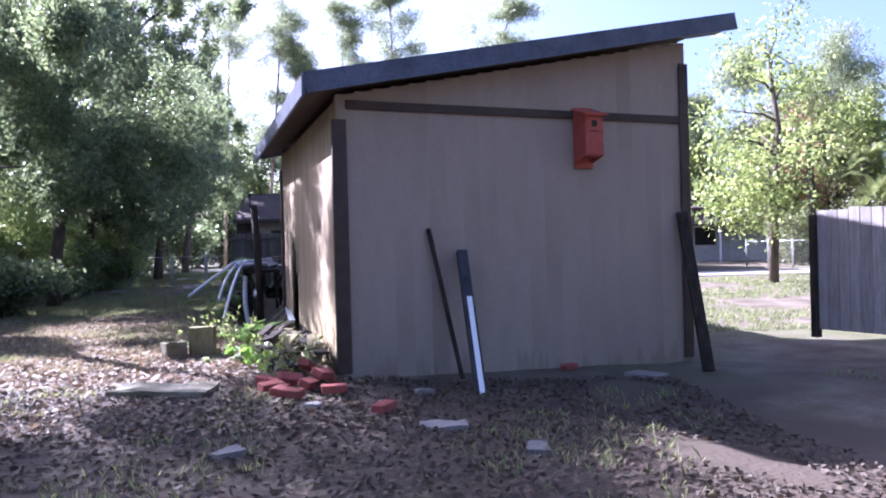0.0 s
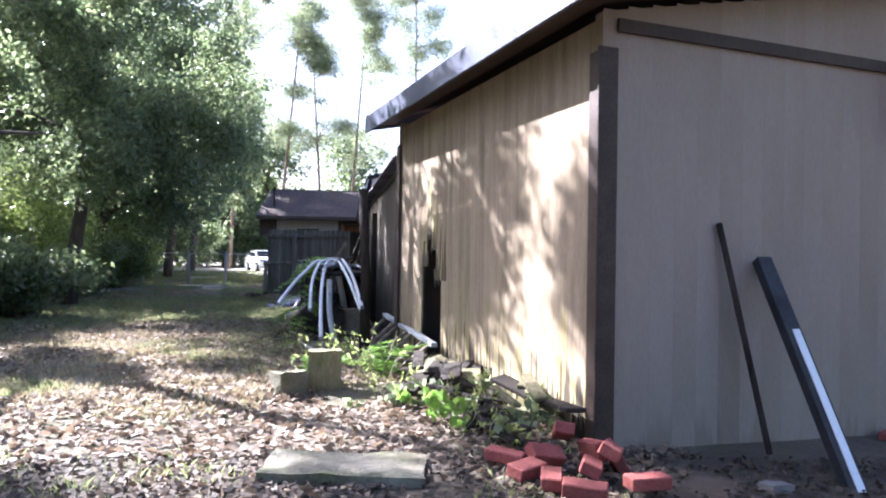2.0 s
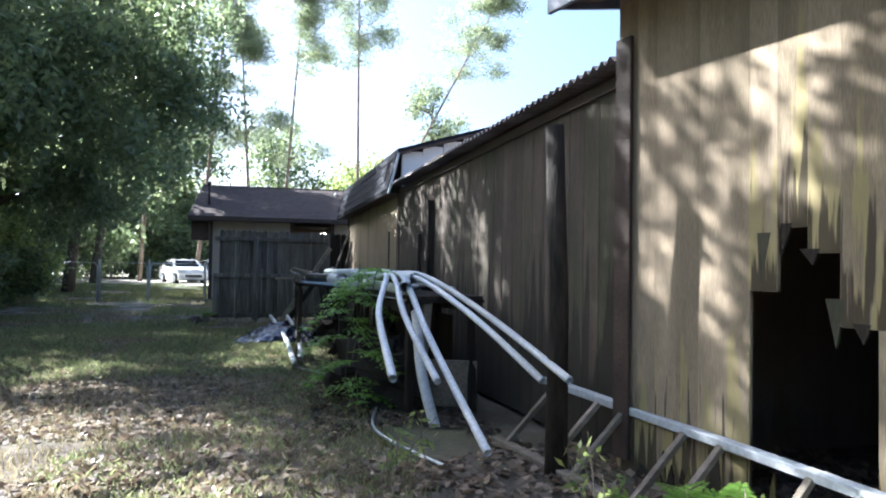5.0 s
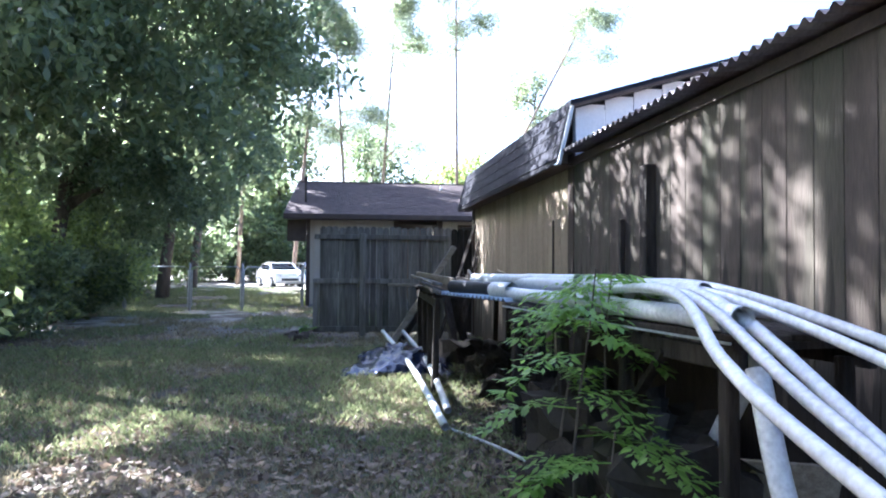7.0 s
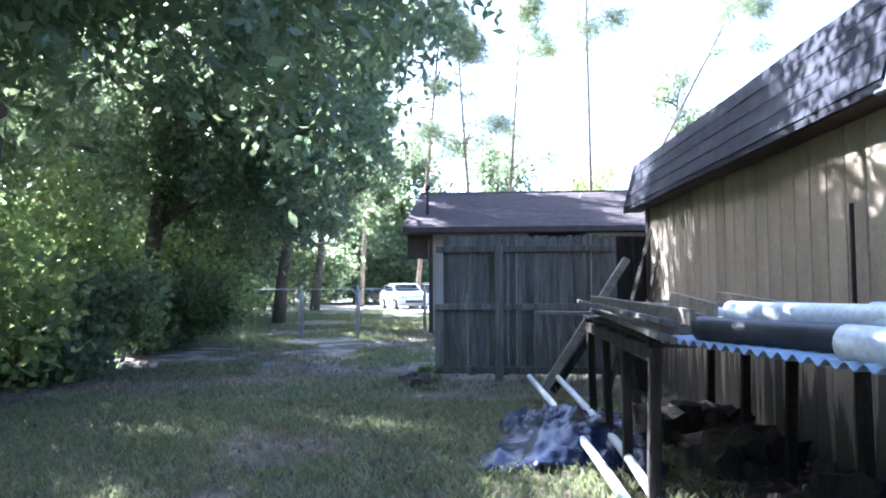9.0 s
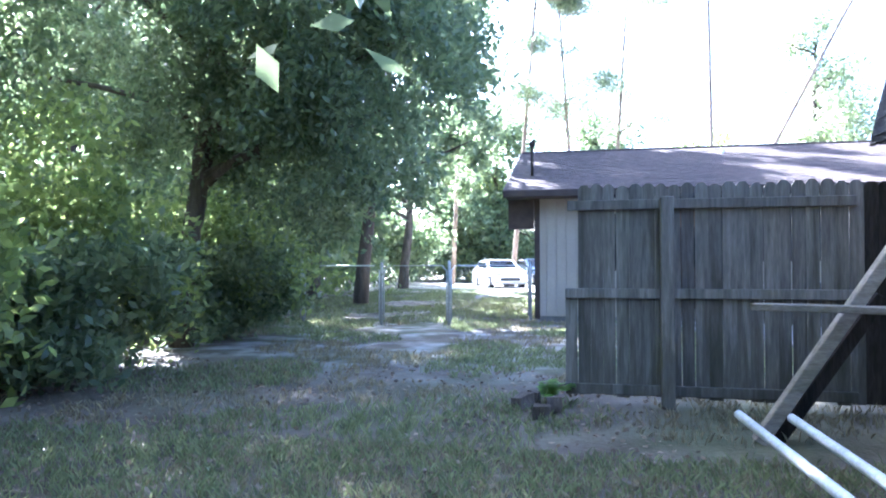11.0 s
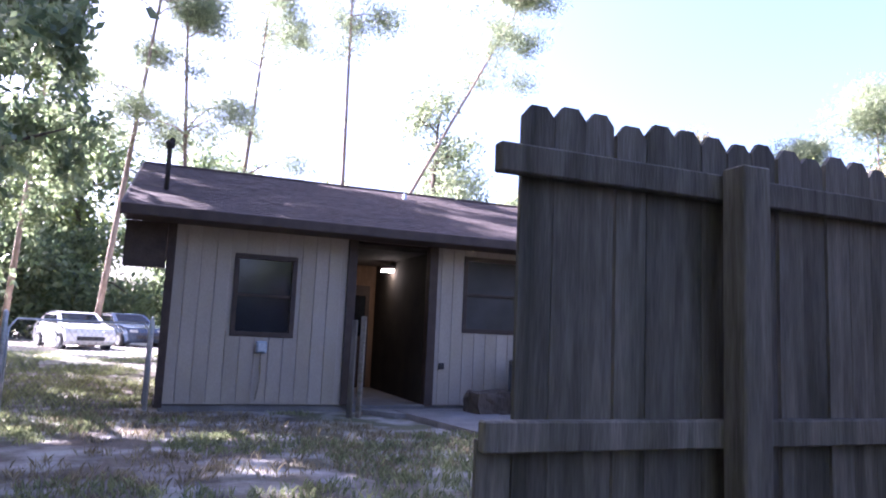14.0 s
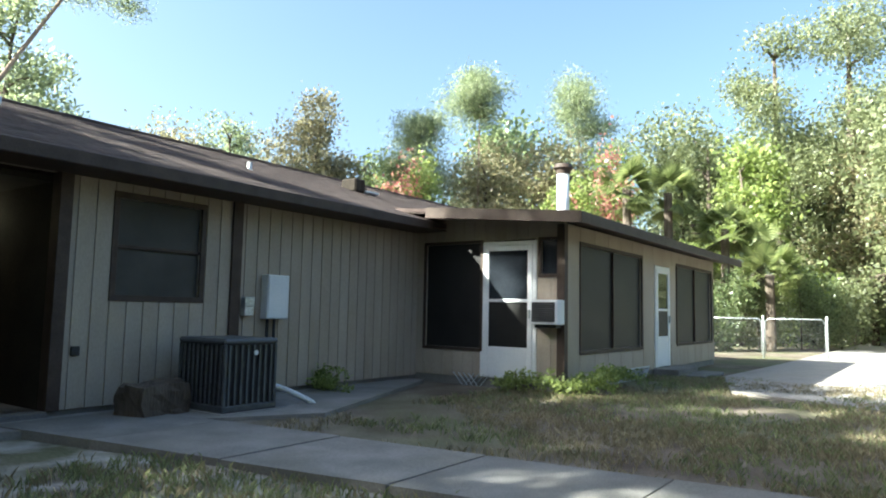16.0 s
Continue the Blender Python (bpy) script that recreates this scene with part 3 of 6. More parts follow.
PANE = surf("dark_window_pane", (0.012, 0.014, 0.018), (0.022, 0.026, 0.032), 0.08, 2, bump=0, spec=0.5)
SCREEN = surf("black_insect_screen", (0.012, 0.011, 0.011), (0.02, 0.019, 0.018), 0.5, 2, bump=0.1, fine=300)
# insect screen with its reflection put into a lighter grey
SHEEN_SCREEN = surf("grey_insect_screen_with_sheen", (0.05, 0.047, 0.042), (0.08, 0.075, 0.068), 0.6, 2, bump=0.1, fine=300)
BLIND = surf("grey_window_blind", (0.2, 0.2, 0.21), (0.28, 0.28, 0.29), 0.7, 3, (1, 1, 20), 0.1)


def house():
    th = thing("house", pose(LEFT_X, WALL_Y, 0), "single-storey cream board-sided house with brown shingle roof", "house")
    X = lambda x: x - LEFT_X
    Y = lambda y: y - WALL_Y
    openings = [(X(-4.86), X(-4.1), 1.13, 2.18), (X(-3.2), X(-1.87), 0.1, 2.6), (X(-1.27), X(-0.19), 1.32, 2.42)]
    L = X(PORCH_X + 0.06)
    board_wall(th, "wall", pose(0, 0, 0), L, 0.1, 2.78, 0.205, HOUSE, openings, 0.12, 0.016, 0.014, "cream grooved board wall")
    part("foundation", boxed((0.01, 0.02, -0.2), (L, 0.3, 0.1)), CONCRETE, th, "grey concrete footing")
    board_wall(th, "wall", pose(0, 8, 0, 0, 0, -90), 8, 0.1, lambda s: 2.78 + SLOPE * min(s, 8 - s), 0.205, HOUSE)
    board_wall(th, "wall", pose(X(END_X), 8, 0, 0, 0, 180), X(END_X), 0.1, 2.78, 0.6, HOUSE)
    board_wall(th, "wall", pose(X(END_X), Y(PORCH_Y), 0, 0, 0, 90), 8 - Y(PORCH_Y), 0.1, 2.7, 0.6, HOUSE)
    part("corner_trim", boxed((-0.05, -0.04, 0.05), (0.06, -0.016, 2.75)), BROWN, th)
    part("downpipe_board", boxed((X(0.27), -0.05, 0.1), (X(0.43), -0.016, 2.72), None, 0.006), BROWN, th, "dark brown vertical trim board")
    # windows
    window_unit(th, pose(X(-4.86), 0, 1.13), 0.76, 1.05)
    window_unit(th, pose(X(-1.27), 0, 1.32), 1.08, 1.1, screen=SHEEN_SCREEN)
    # open entry recess with panelled inside
    for x in (-3.2, -1.87):
        part("door_casing", boxed((X(x) - 0.07, -0.04, 0.1), (X(x) + 0.07, 0.14, 2.62), None, 0.005), BROWN, th)
    # ceiling and right wall coloured near-black for the shade inside the entry
    part("entry_ceiling", boxed((X(-3.13), 0.14, 2.5), (X(-1.94), 3.2, 2.56)), SHADE_TONE, th)
    part("entry_floor", boxed((X(-3.13), -0.1, -0.1), (X(-1.94), 3.2, 0.1)), CONCRETE, th)
    part("entry_wall", boxed((X(-3.2), 0.14, 0.1), (X(-3.13), 3.2, 2.5)), INNER, th, "brown panelled entry wall")
    part("entry_wall", boxed((X(-1.94), 0.14, 0.1), (X(-1.87), 3.2, 2.5)), SHADE_TONE, th)
    part("entry_back_wall", boxed((X(-3.13), 3.1, 0.1), (X(-1.94), 3.2, 2.5)), INNER, th)
    # roof
    er, rr = 30.62, 34.7
    ez, rz = 2.72, 2.72 + SLOPE * (rr - er)
    xa, xb = -6.42, 13.4
    slab(th, "roof", [(X(xa), Y(er), ez), (X(xb), Y(er), ez), (X(xb), Y(rr), rz), (X(xa), Y(rr), rz)], 0.08, SHINGLE, "brown shingle slope")
    slab(th, "roof", [(X(xa), Y(rr), rz), (X(xb), Y(rr), rz), (X(xb), Y(2 * rr - er), ez), (X(xa), Y(2 * rr - er), ez)], 0.08, SHINGLE)
    shingle_slope(th, "shingles", (X(xa), Y(er), ez + 0.004), (xb - xa, 0, 0), (0, rr - er, rz - ez), SHINGLE)
    part("ridge_cap", boxed((X(xa), Y(rr) - 0.12, rz - 0.035), (X(xb), Y(rr) + 0.12, rz + 0.015), None, 0.01), SHINGLE, th)
    part("gutter", boxed((X(xa) - 0.02, Y(er) - 0.04, ez - 0.14), (X(3.85), Y(er), ez + 0.005), None, 0.01), BROWN, th, "dark brown eave board")
    part("soffit", boxed((X(xa), Y(er), ez - 0.13), (X(4.3), Y(31.23), ez - 0.11)), BROWN, th)
    for y0, y1, z0, z1 in ((er, rr, ez, rz), (2 * rr - er, rr, ez, rz)):
        bm = bmesh.new()
        bar(bm, (X(xa) - 0.015, Y(y0), z0 - 0.07), (X(xa) - 0.015, Y(y1), z1 - 0.07), 0.03, 0.16)
        part("barge_board", bm, BROWN, th)
    part("gable_return", boxed((X(xa) + 0.02, -0.1, 1.95), (X(LEFT_X) - 0.06, 0.06, ez - 0.14), None, 0.01), BROWN, th, "dark hanging box under the eave")
    # porch
    P = PORCH_X
    part("porch_base", boxed((X(P) + 0.01, Y(PORCH_Y) + 0.01, -0.1), (X(END_X), 0.0, 0.16)), CONCRETE, th)
    # side wall with a dark screen, a storm door and a small window
    ow = [(0.22, 1.35, 0.62, 2.36), (1.43, 2.36, 0.15, 2.4), (2.47, 2.83, 1.83, 2.36)]
    depth = WALL_Y - PORCH_Y
    board_wall(th, "wall", pose(X(P), 0, 0, 0, 0, -90), depth, 0.14, lambda s: 2.98 - 0.09 * s, 0.2, HOUSE, ow, 0.1, 0.016, 0.012, "cream porch side wall")
    window_unit(th, pose(X(P), -0.22, 0.62, 0, 0, -90), 1.13, 1.74, 0.05, screen=SCREEN, sash=False)
    window_unit(th, pose(X(P), -2.47, 1.83, 0, 0, -90), 0.36, 0.53, 0.05, sash=False)
    # south wall
    LS = END_X - P
    os = [(0.62, 3.45, 0.62, 2.32), (4.25, 5.2, 0.15, 2.25), (5.75, 8.6, 0.62, 2.32)]
    board_wall(th, "wall", pose(X(P), Y(PORCH_Y), 0), LS, 0.14, 2.62, 0.6, HOUSE, os, 0.1, 0.01, 0.01, "cream porch front wall")
    window_unit(th, pose(X(P) + 0.62, Y(PORCH_Y), 0.62), 2.83, 1.7, 0.06, BROWN, SCREEN, False)
    window_unit(th, pose(X(P) + 5.75, Y(PORCH_Y), 0.62), 2.85, 1.7, 0.06, BROWN, SCREEN, False)
    part("corner_post", boxed((X(P) - 0.03, Y(PORCH_Y) - 0.03, 0.1), (X(P) + 0.09, Y(PORCH_Y) + 0.1, 2.6)), BROWN, th)
    # porch roof
    px0, px1, py0, py1 = P - 0.6, END_X + 0.6, PORCH_Y - 0.55, 33.0
    zr = lambda y: 2.68 + 0.085 * (y - py0)
    slab(th, "porch_roof", [(X(px0), Y(py0), zr(py0)), (X(px1), Y(py0), zr(py0)), (X(px1), Y(py1), zr(py1)), (X(px0), Y(py1), zr(py1))], 0.06, SHINGLE, "low brown porch roof")
    part("porch_fascia", boxed((X(px0) - 0.03, Y(py0) - 0.03, zr(py0) - 0.16), (X(px1), Y(py0), zr(py0) + 0.01), None, 0.008), BROWN, th)
    bm = bmesh.new()
    bar(bm, (X(px0) - 0.015, Y(py0), zr(py0) - 0.07), (X(px0) - 0.015, Y(30.62), zr(30.62) - 0.07), 0.03, 0.17)
    part("porch_fascia", bm, BROWN, th)
    slab(th, "porch_soffit", [(X(px0), Y(py0), zr(py0) - 0.07), (X(px1), Y(py0), zr(py0) - 0.07), (X(px1), Y(PORCH_Y), zr(PORCH_Y) - 0.07), (X(px0), Y(PORCH_Y), zr(PORCH_Y) - 0.07)], 0.01, BROWN)
    slab(th, "porch_soffit", [(X(px0), Y(PORCH_Y), zr(PORCH_Y) - 0.07), (X(P), Y(PORCH_Y), zr(PORCH_Y) - 0.07), (X(P), Y(31.2), zr(31.2) - 0.07), (X(px0), Y(31.2), zr(31.2) - 0.07)], 0.01, BROWN)


house()


# ---- privacy fence ----
def picket_mesh(h, w=0.1085, d=0.018, ear=0.035):
    bm = bmesh.new()
    prof = [(0, 0), (w, 0), (w, h - ear), (w - ear * 0.8, h), (ear * 0.8, h), (0, h - ear)]
    a = [bm.verts.new((x, -d / 2, z)) for x, z in prof]
    b = [bm.verts.new((x, d / 2, z)) for x, z in prof]
    bm.faces.new(a)
    bm.faces.new(b[::-1])
    for i in range(6):
        bm.faces.new((a[i], b[i], b[(i + 1) % 6], a[(i + 1) % 6]))
    bmesh.ops.recalc_face_normals(bm, faces=bm.faces[:])
    me = bpy.data.meshes.new("picket")
    bm.to_mesh(me)
    bm.free()
    me.materials.append(FENCE)
    return me


def privacy_fence():
    x0, x1, y = -4.93, -2.0, 22.65
    th = thing("privacy_fence", pose(x0, y, 0), "dark weathered dog-eared wooden privacy fence", "fence")
    rng = random.Random(3)
    tall, low = [picket_mesh(1.84, w) for w in (0.1065, 0.1, 0.1075)], picket_mesh(0.88, 0.103, ear=0.002)
    # end pickets near-black, the barn's shadow put into their colour
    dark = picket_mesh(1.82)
    dark.materials[0] = ROT_SHADE
    k, x = 0, 0.0
    while x < x1 - x0 - 0.1:
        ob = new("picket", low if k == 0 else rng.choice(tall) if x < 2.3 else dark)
        ob.parent = th
        ob.matrix_basis = pose(x, 0.014 + rng.uniform(-0.005, 0.005), 0.07 + rng.uniform(-0.012, 0.012), 0, rng.uniform(-0.1, 0.1), rng.uniform(-0.8, 0.8))
        x += 0.1095
        k += 1
    for z in (0.09, 0.92, 1.69):
        part("rail", boxed((-0.0 if z < 1.5 else 0.02, -0.045, z), (2.34, 0.0, z + 0.085), None, 0.005), FENCE, th)
    for px in (0.8,):
        part("post", boxed((px, -0.14, -0.2), (px + 0.11, -0.047, 1.79), None, 0.006), FENCE, th)


privacy_fence()

# ---- trees ----
def crown_points(rng, blobs, n, shell=0.55):
    """Clump centres inside a set of ellipsoids (x, y, z, rx, ry, rz), thicker towards the outside."""
    vol = np.array([b[3] * b[4] * b[5] for b in blobs]) ** 0.8
    pick = rng.choice(len(blobs), n, p=vol / vol.sum())
    b = np.array(blobs)[pick]
    d = rng.normal(size=(n, 3))
    d /= np.linalg.norm(d, axis=1)[:, None]
    r = shell + (1 - shell) * rng.uniform(0, 1, (n, 1)) ** 0.6
    return b[:, :3] + d * b[:, 3:] * r


def tree(name, x, y, label, trunk, limbs, blobs, clump_count, per, spread, leaf, leaf_mat, bark_mat, seed, droop=0.3, category="tree", group="", bough=0.0, tight=11):
    """trunk: list of (x, y, z, r); limbs: number; blobs relative to the foot."""
    rng = np.random.default_rng(seed)
    rnd = random.Random(seed)
    th = thing(name, pose(x, y, 0), label, category, group)
    bm = bmesh.new()
    tube(bm, [p[:3] for p in trunk], [p[3] for p in trunk], 9)
    part("trunk", bm, bark_mat, th, smooth=True)
    for k in range(limbs):
        b = blobs[k % len(blobs)]
        e = Vector((b[0] + rnd.uniform(-0.6, 0.6) * b[3], b[1] + rnd.uniform(-0.6, 0.6) * b[4], b[2] + rnd.uniform(-0.4, 0.5) * b[5]))
        want = max(trunk[1][2], min(e.z - 0.25 * (Vector((e.x, e.y)) - Vector(trunk[-2][:2])).length, trunk[-1][2] * 0.98))
        i = max(k for k in range(len(trunk) - 1) if trunk[k][2] <= want)
        u = (want - trunk[i][2]) / (trunk[i + 1][2] - trunk[i][2])
        s = Vector(trunk[i][:3]).lerp(Vector(trunk[i + 1][:3]), u)
        mid = (s + e) / 2 + Vector((rnd.uniform(-0.3, 0.3), rnd.uniform(-0.3, 0.3), rnd.uniform(0, 0.5)))
        r = trunk[i][3] * 0.5
        bm = bmesh.new()
        tube(bm, [s, (s + mid) / 2 + Vector((0, 0, 0.1)), mid, (mid + e) / 2, e], [r, r * 0.8, r * 0.6, r * 0.4, r * 0.15], 6)
        part("limb", bm, bark_mat, th, smooth=True)
    c = crown_points(rng, blobs, max(1, int(clump_count / tight)) if bough else clump_count)
    if bough:
        c = clumps(rng, c, tight, (bough, bough, bough * 0.8))
    quads("crown", leaf_quads(rng, clumps(rng, c, per, spread), leaf[0], leaf[1], droop), leaf_mat, th)
    return th


# moss-hung oaks along the yard's edge
def oak(x, y, seed, size=1.0, low=1.2, count=1500, extra=(), tight=11, per=60, bough=0.3):
    rnd = random.Random(seed)
    h = 8.5 * size
    trunk = [(0, 0, -0.2, 0.17 * size), (0.1, 0, 1.2, 0.14 * size), (0.25, 0.1, 2.6, 0.12 * size), (0.3, 0.2, 4.2, 0.1 * size), (0.5, 0.1, 6.5 * size, 0.08)]
    blobs = []
    for k in range(9):
        a = k * math.tau / 9 + rnd.uniform(-0.3, 0.3)
        r = rnd.uniform(1.4, 2.8) * size
        z = rnd.uniform(low + 1.2, h - 1.5)
        blobs.append((r * math.cos(a), r * math.sin(a), z, rnd.uniform(0.9, 1.6) * size, rnd.uniform(0.9, 1.6) * size, rnd.uniform(0.8, 1.3) * size))
    blobs.append((0, 0, h - 1, 1.6 * size, 1.6 * size, 1.2 * size))
    blobs = list(extra) + blobs
    return tree("oak_tree", x, y, "spreading dark green oak with drooping leafy branches", trunk, 10 + len(extra), blobs, count, per, (0.14, 0.14, 0.19), (0.12, 0.05) if size < 1.3 else (0.19, 0.085), OAK_LEAF, BARK, seed, 0.6, group="oaks along the yard", bough=bough, tight=tight)


HANG = ((2.6, -0.8, 3.6, 1.2, 1.3, 1.0), (3.2, 0.6, 4.4, 1.1, 1.2, 1.0), (2.9, 2.2, 5.0, 1.3, 1.3, 1.1), (1.2, -1.6, 3.4, 1.2, 1.2, 0.8))
oak(-9.2, 12.8, 227, 1.12, 0.3, 600, (), 16, 100, 0.2)
# some boughs here added only to shade the bench, barn wall and ground
oak(-8.5, 18.6, 21, 1.05, 1.0, 1430, HANG + ((1.5, -1.1, 4.2, 1.3, 1.3, 1.1), (0.2, -0.2, 5.6, 1.4, 1.4, 1.1)))
oak(-10.6, 25.6, 22, 1.1, 1.6, 2150, ((2.6, -1.7, 6.9, 1.4, 1.4, 1.1), (4.1, -1.0, 3.9, 0.6, 0.7, 0.6), (3.4, -1.0, 3.2, 0.8, 0.8, 0.6), (2.7, -0.8, 3.1, 0.8, 0.8, 0.6), (2.1, -0.6, 3.6, 0.9, 0.9, 0.8), (3.7, -0.8, 4.8, 0.8, 0.9, 0.7), (2.8, -0.6, 4.6, 0.9, 0.9, 0.8), (1.5, -0.5, 4.6, 1.0, 1.0, 0.9), (0.8, 0.6, 4.0, 1.5, 1.5, 1.2), (3.0, -0.6, 4.6, 1.2, 1.2, 1.0), (3.4, 0.6, 6.0, 1.2, 1.2, 1.0), (3.2, -1.2, 7.2, 1.2, 1.2, 1.0)))
oak(-12.5, 8.5, 23, 0.95, 0.3, 900, ((3.6, 2.2, 6.6, 1.3, 1.3, 1.0), (4.2, 1.2, 7.4, 1.2, 1.2, 0.9), (3.0, 0.8, 5.6, 1.2, 1.2, 1.0), (2.2, 2.6, 8.0, 1.2, 1.2, 0.8)))
oak(-15.0, 14.0, 24, 1.0, 0.3, 360)
oak(-15.0, 21.5, 25, 1.2, 0.6, 450)
oak(-11.2, 35.5, 26, 1.45, 3.0, 960, ((0.7, -3.9, 4.2, 1.4, 1.4, 1.0), (-1.0, -2.6, 5.7, 1.4, 1.4, 1.0), (1.5, -2.6, 5.2, 1.3, 1.3, 0.9), (2.2, -4.2, 4.9, 1.0, 1.0, 0.8)))
oak(-14.0, 38.5, 27, 2.0, 3.0, 960)
oak(-13.2, 47.5, 28, 1.6, 3.5, 660)
oak(-17.5, 31.0, 29, 1.3, 0.8, 540)
oak(9.8, 4.2, 30, 1.25, 3.6, 600, ((-3.2, 3.4, 6.6, 1.0, 1.0, 0.7), (-3.6, 4.4, 7.2, 1.0, 1.0, 0.7)))
# two unseen oaks behind the start, added to screen the open sky
oak(-9.5, -12.0, 31, 1.4, 3.0, 240)
oak(7.5, -14.0, 32, 1.4, 3.0, 240)


def far_tree(x, y, h, r, seed, mat, label, count=500, per=26, leaf=(0.3, 0.16), low=0.25):
    rnd = random.Random(seed)
    trunk = [(0, 0, -0.3, h * 0.02), (rnd.uniform(-0.2, 0.2), 0, h * 0.3, h * 0.016), (rnd.uniform(-0.4, 0.4), 0, h * 0.6, h * 0.011), (0, 0, h * 0.9, h * 0.004)]
    blobs = []
    for k in range(15):
        u = (k + rnd.random()) / 15
        a = rnd.uniform(0, math.tau)
        q = rnd.uniform(0.3, 1.0) * r * (1.1 - 0.75 * u)
        s = rnd.uniform(0.2, 0.42)
        blobs.append((q * math.cos(a), q * math.sin(a), h * (low + 0.06 + (0.92 - low) * u), r * s, r * s * rnd.uniform(0.8, 1.2), r * s * rnd.uniform(0.6, 0.9)))
    return tree("tree", x, y, label, trunk, 15, blobs, count, per, (r * 0.11, r * 0.11, r * 0.1), leaf, mat, BARK, seed, 0.3, group="trees round the yard")


def pine(x, y, h, seed, lean=(0, 0), crown=0.35, rad=2.2, count=330):
    rnd = random.Random(seed)
    trunk = [(lean[0] * t, lean[1] * t, h * t - 0.3, max(0.04, 0.105 * (1 - 0.75 * t)) * h / 16) for t in (0, 0.2, 0.4, 0.6, 0.8, 0.97)]
    blobs = []
    for k in range(34):
        t = 1 - crown * rnd.uniform(0, 1) ** 1.3
        q, a = rad * rnd.uniform(0.1, 1.0) * (1.1 - 0.8 * max(0, (t - 0.7) / 0.3)), rnd.uniform(0, math.tau)
        b = rnd.uniform(0.3, 0.75)
        blobs.append((lean[0] * t + q * math.cos(a), lean[1] * t + q * math.sin(a), h * t + 0.25 * q, b, b * rnd.uniform(0.7, 1.2), b * rnd.uniform(0.4, 0.85)))
    return tree("pine_tree", x, y, "tall thin pine with a sparse high crown", trunk, 24, blobs, count * 3 // 2, 24, (0.4, 0.4, 0.22), (0.26, 0.042), PINE_LEAF, PINEBARK, seed, 0.1, group="tall pines behind the house")

PALM_LEAF = leafy("palm_leaf", (0.07, 0.095, 0.03), (0.19, 0.21, 0.08), 0.4)


def placed(proto, spots, seed):
    """Copies of a tree turned about and set down."""
    rnd = random.Random(seed)
    for x, y in spots:
        copy_thing(proto, pose(x, y, 0, 0, 0, rnd.uniform(0, 360)))


# tall pines beyond the house
pine(-8.6, 52, 21, 61, (1.8, 0), 0.6, 2.7, 480)
pine(-5.2, 52, 19, 62, (-1.2, 0), 0.58, 2.6, 480)
pine(-3.7, 53, 20, 63, (1.3, 0), 0.64, 2.6, 480)
pine(1.25, 52, 20.5, 64, (-0.2, 0), 0.32, 3.6, 480)
pine(0.4, 52.5, 20.5, 65, (10.6, 0), 0.32, 3.2, 480)
far_tree(6.5, 54, 13.5, 3.2, 160, PINE_LEAF, "leafy tree beyond the house roof", 420, 26, (0.26, 0.1), 0.3)
for i, (x, y, h, r) in enumerate(((15.8, 52, 10.6, 2.6), (18.6, 48.5, 11.4, 2.6), (12.5, 56, 9.5, 2.6), (32.5, 30, 16.5, 3.6), (34, 26.8, 17.5, 4.2), (36, 22, 18, 5))):
    far_tree(x, y, h, r, 180 + i, OLIVE_LEAF if i < 3 and i % 2 else LIME_LEAF if i > 2 else PINE_LEAF, "tall thin-crowned tree beyond the house", 360 if i < 3 else 800, 26, (0.2, 0.1), 0.2 if i < 3 else 0.05)
pine(-12.5, 56, 22, 66, (1, 0), 0.5, 2.2)
pine(20.5, 44, 10.4, 67, (0.3, 0), 0.45, 1.8)
pine(27.0, 38.5, 13.5, 68, (0.4, 0), 0.5, 2.0)
pine(23.0, 42.0, 13.2, 69, (0.2, 0), 0.2, 2.1, 260)


def shrub(x, y, h, r, seed, mat, label, count=260, per=30, leaf=(0.1, 0.05), group="shrubs along the yard"):
    rnd = random.Random(seed)
    q = min(1.0, h / 1.5)
    trunk = [(0, 0, -0.1, 0.03 * q), (0.05 * q, 0, h * 0.4, 0.025 * q), (0, 0.05 * q, h * 0.8, 0.012 * q)]
    blobs = []
    for k in range(7):
        a, q = rnd.uniform(0, math.tau), rnd.uniform(0.1, 0.75) * r
        blobs.append((q * math.cos(a), q * math.sin(a), h * rnd.uniform(0.2, 0.8), r * rnd.uniform(0.3, 0.5), r * rnd.uniform(0.3, 0.5), h * rnd.uniform(0.18, 0.3)))
    return tree("shrub", x, y, label, trunk, 5 if h > 1 else 0, blobs, count, per, (r * 0.09, r * 0.09, h * 0.07), leaf, mat, BARK, seed, 0.2, "shrub", group)


s1 = shrub(-8.2, 10.2, 2.4, 1.7, 301, BRIGHT_LEAF, "bright green leafy shrub at the yard's edge", 260, 34, (0.13, 0.065))
s2 = shrub(-8.4, 16.4, 1.6, 1.5, 302, OAK_LEAF, "dark green leafy shrub at the yard's edge", 230, 34, (0.13, 0.065))
placed(s1, ((-9.8, 13.6), (-10.2, 8.4), (-11.5, 19.5), (-12.8, 26.5)), 5)
placed(s2, ((-8.6, 13.0), (-10.3, 19.4), (-10.4, 22.6), (-11.8, 11.2), (-12.3, 16.4), (-9.4, 7.4), (-12.5, 23.5), (-10.9, 21.2), (-10.8, 26.6), (-11.6, 28.4), (-12.8, 25.0)), 6)
s3 = shrub(-11.2, 27.2, 3.2, 1.9, 304, BRIGHT_LEAF, "tall leafy shrub at the yard's edge", 260, 34, (0.13, 0.065))
placed(s3, ((-12.8, 29.0), (-11.0, 23.8), (-10.3, 20.4), (-13.5, 19.0), (-11.0, 15.0)), 14)
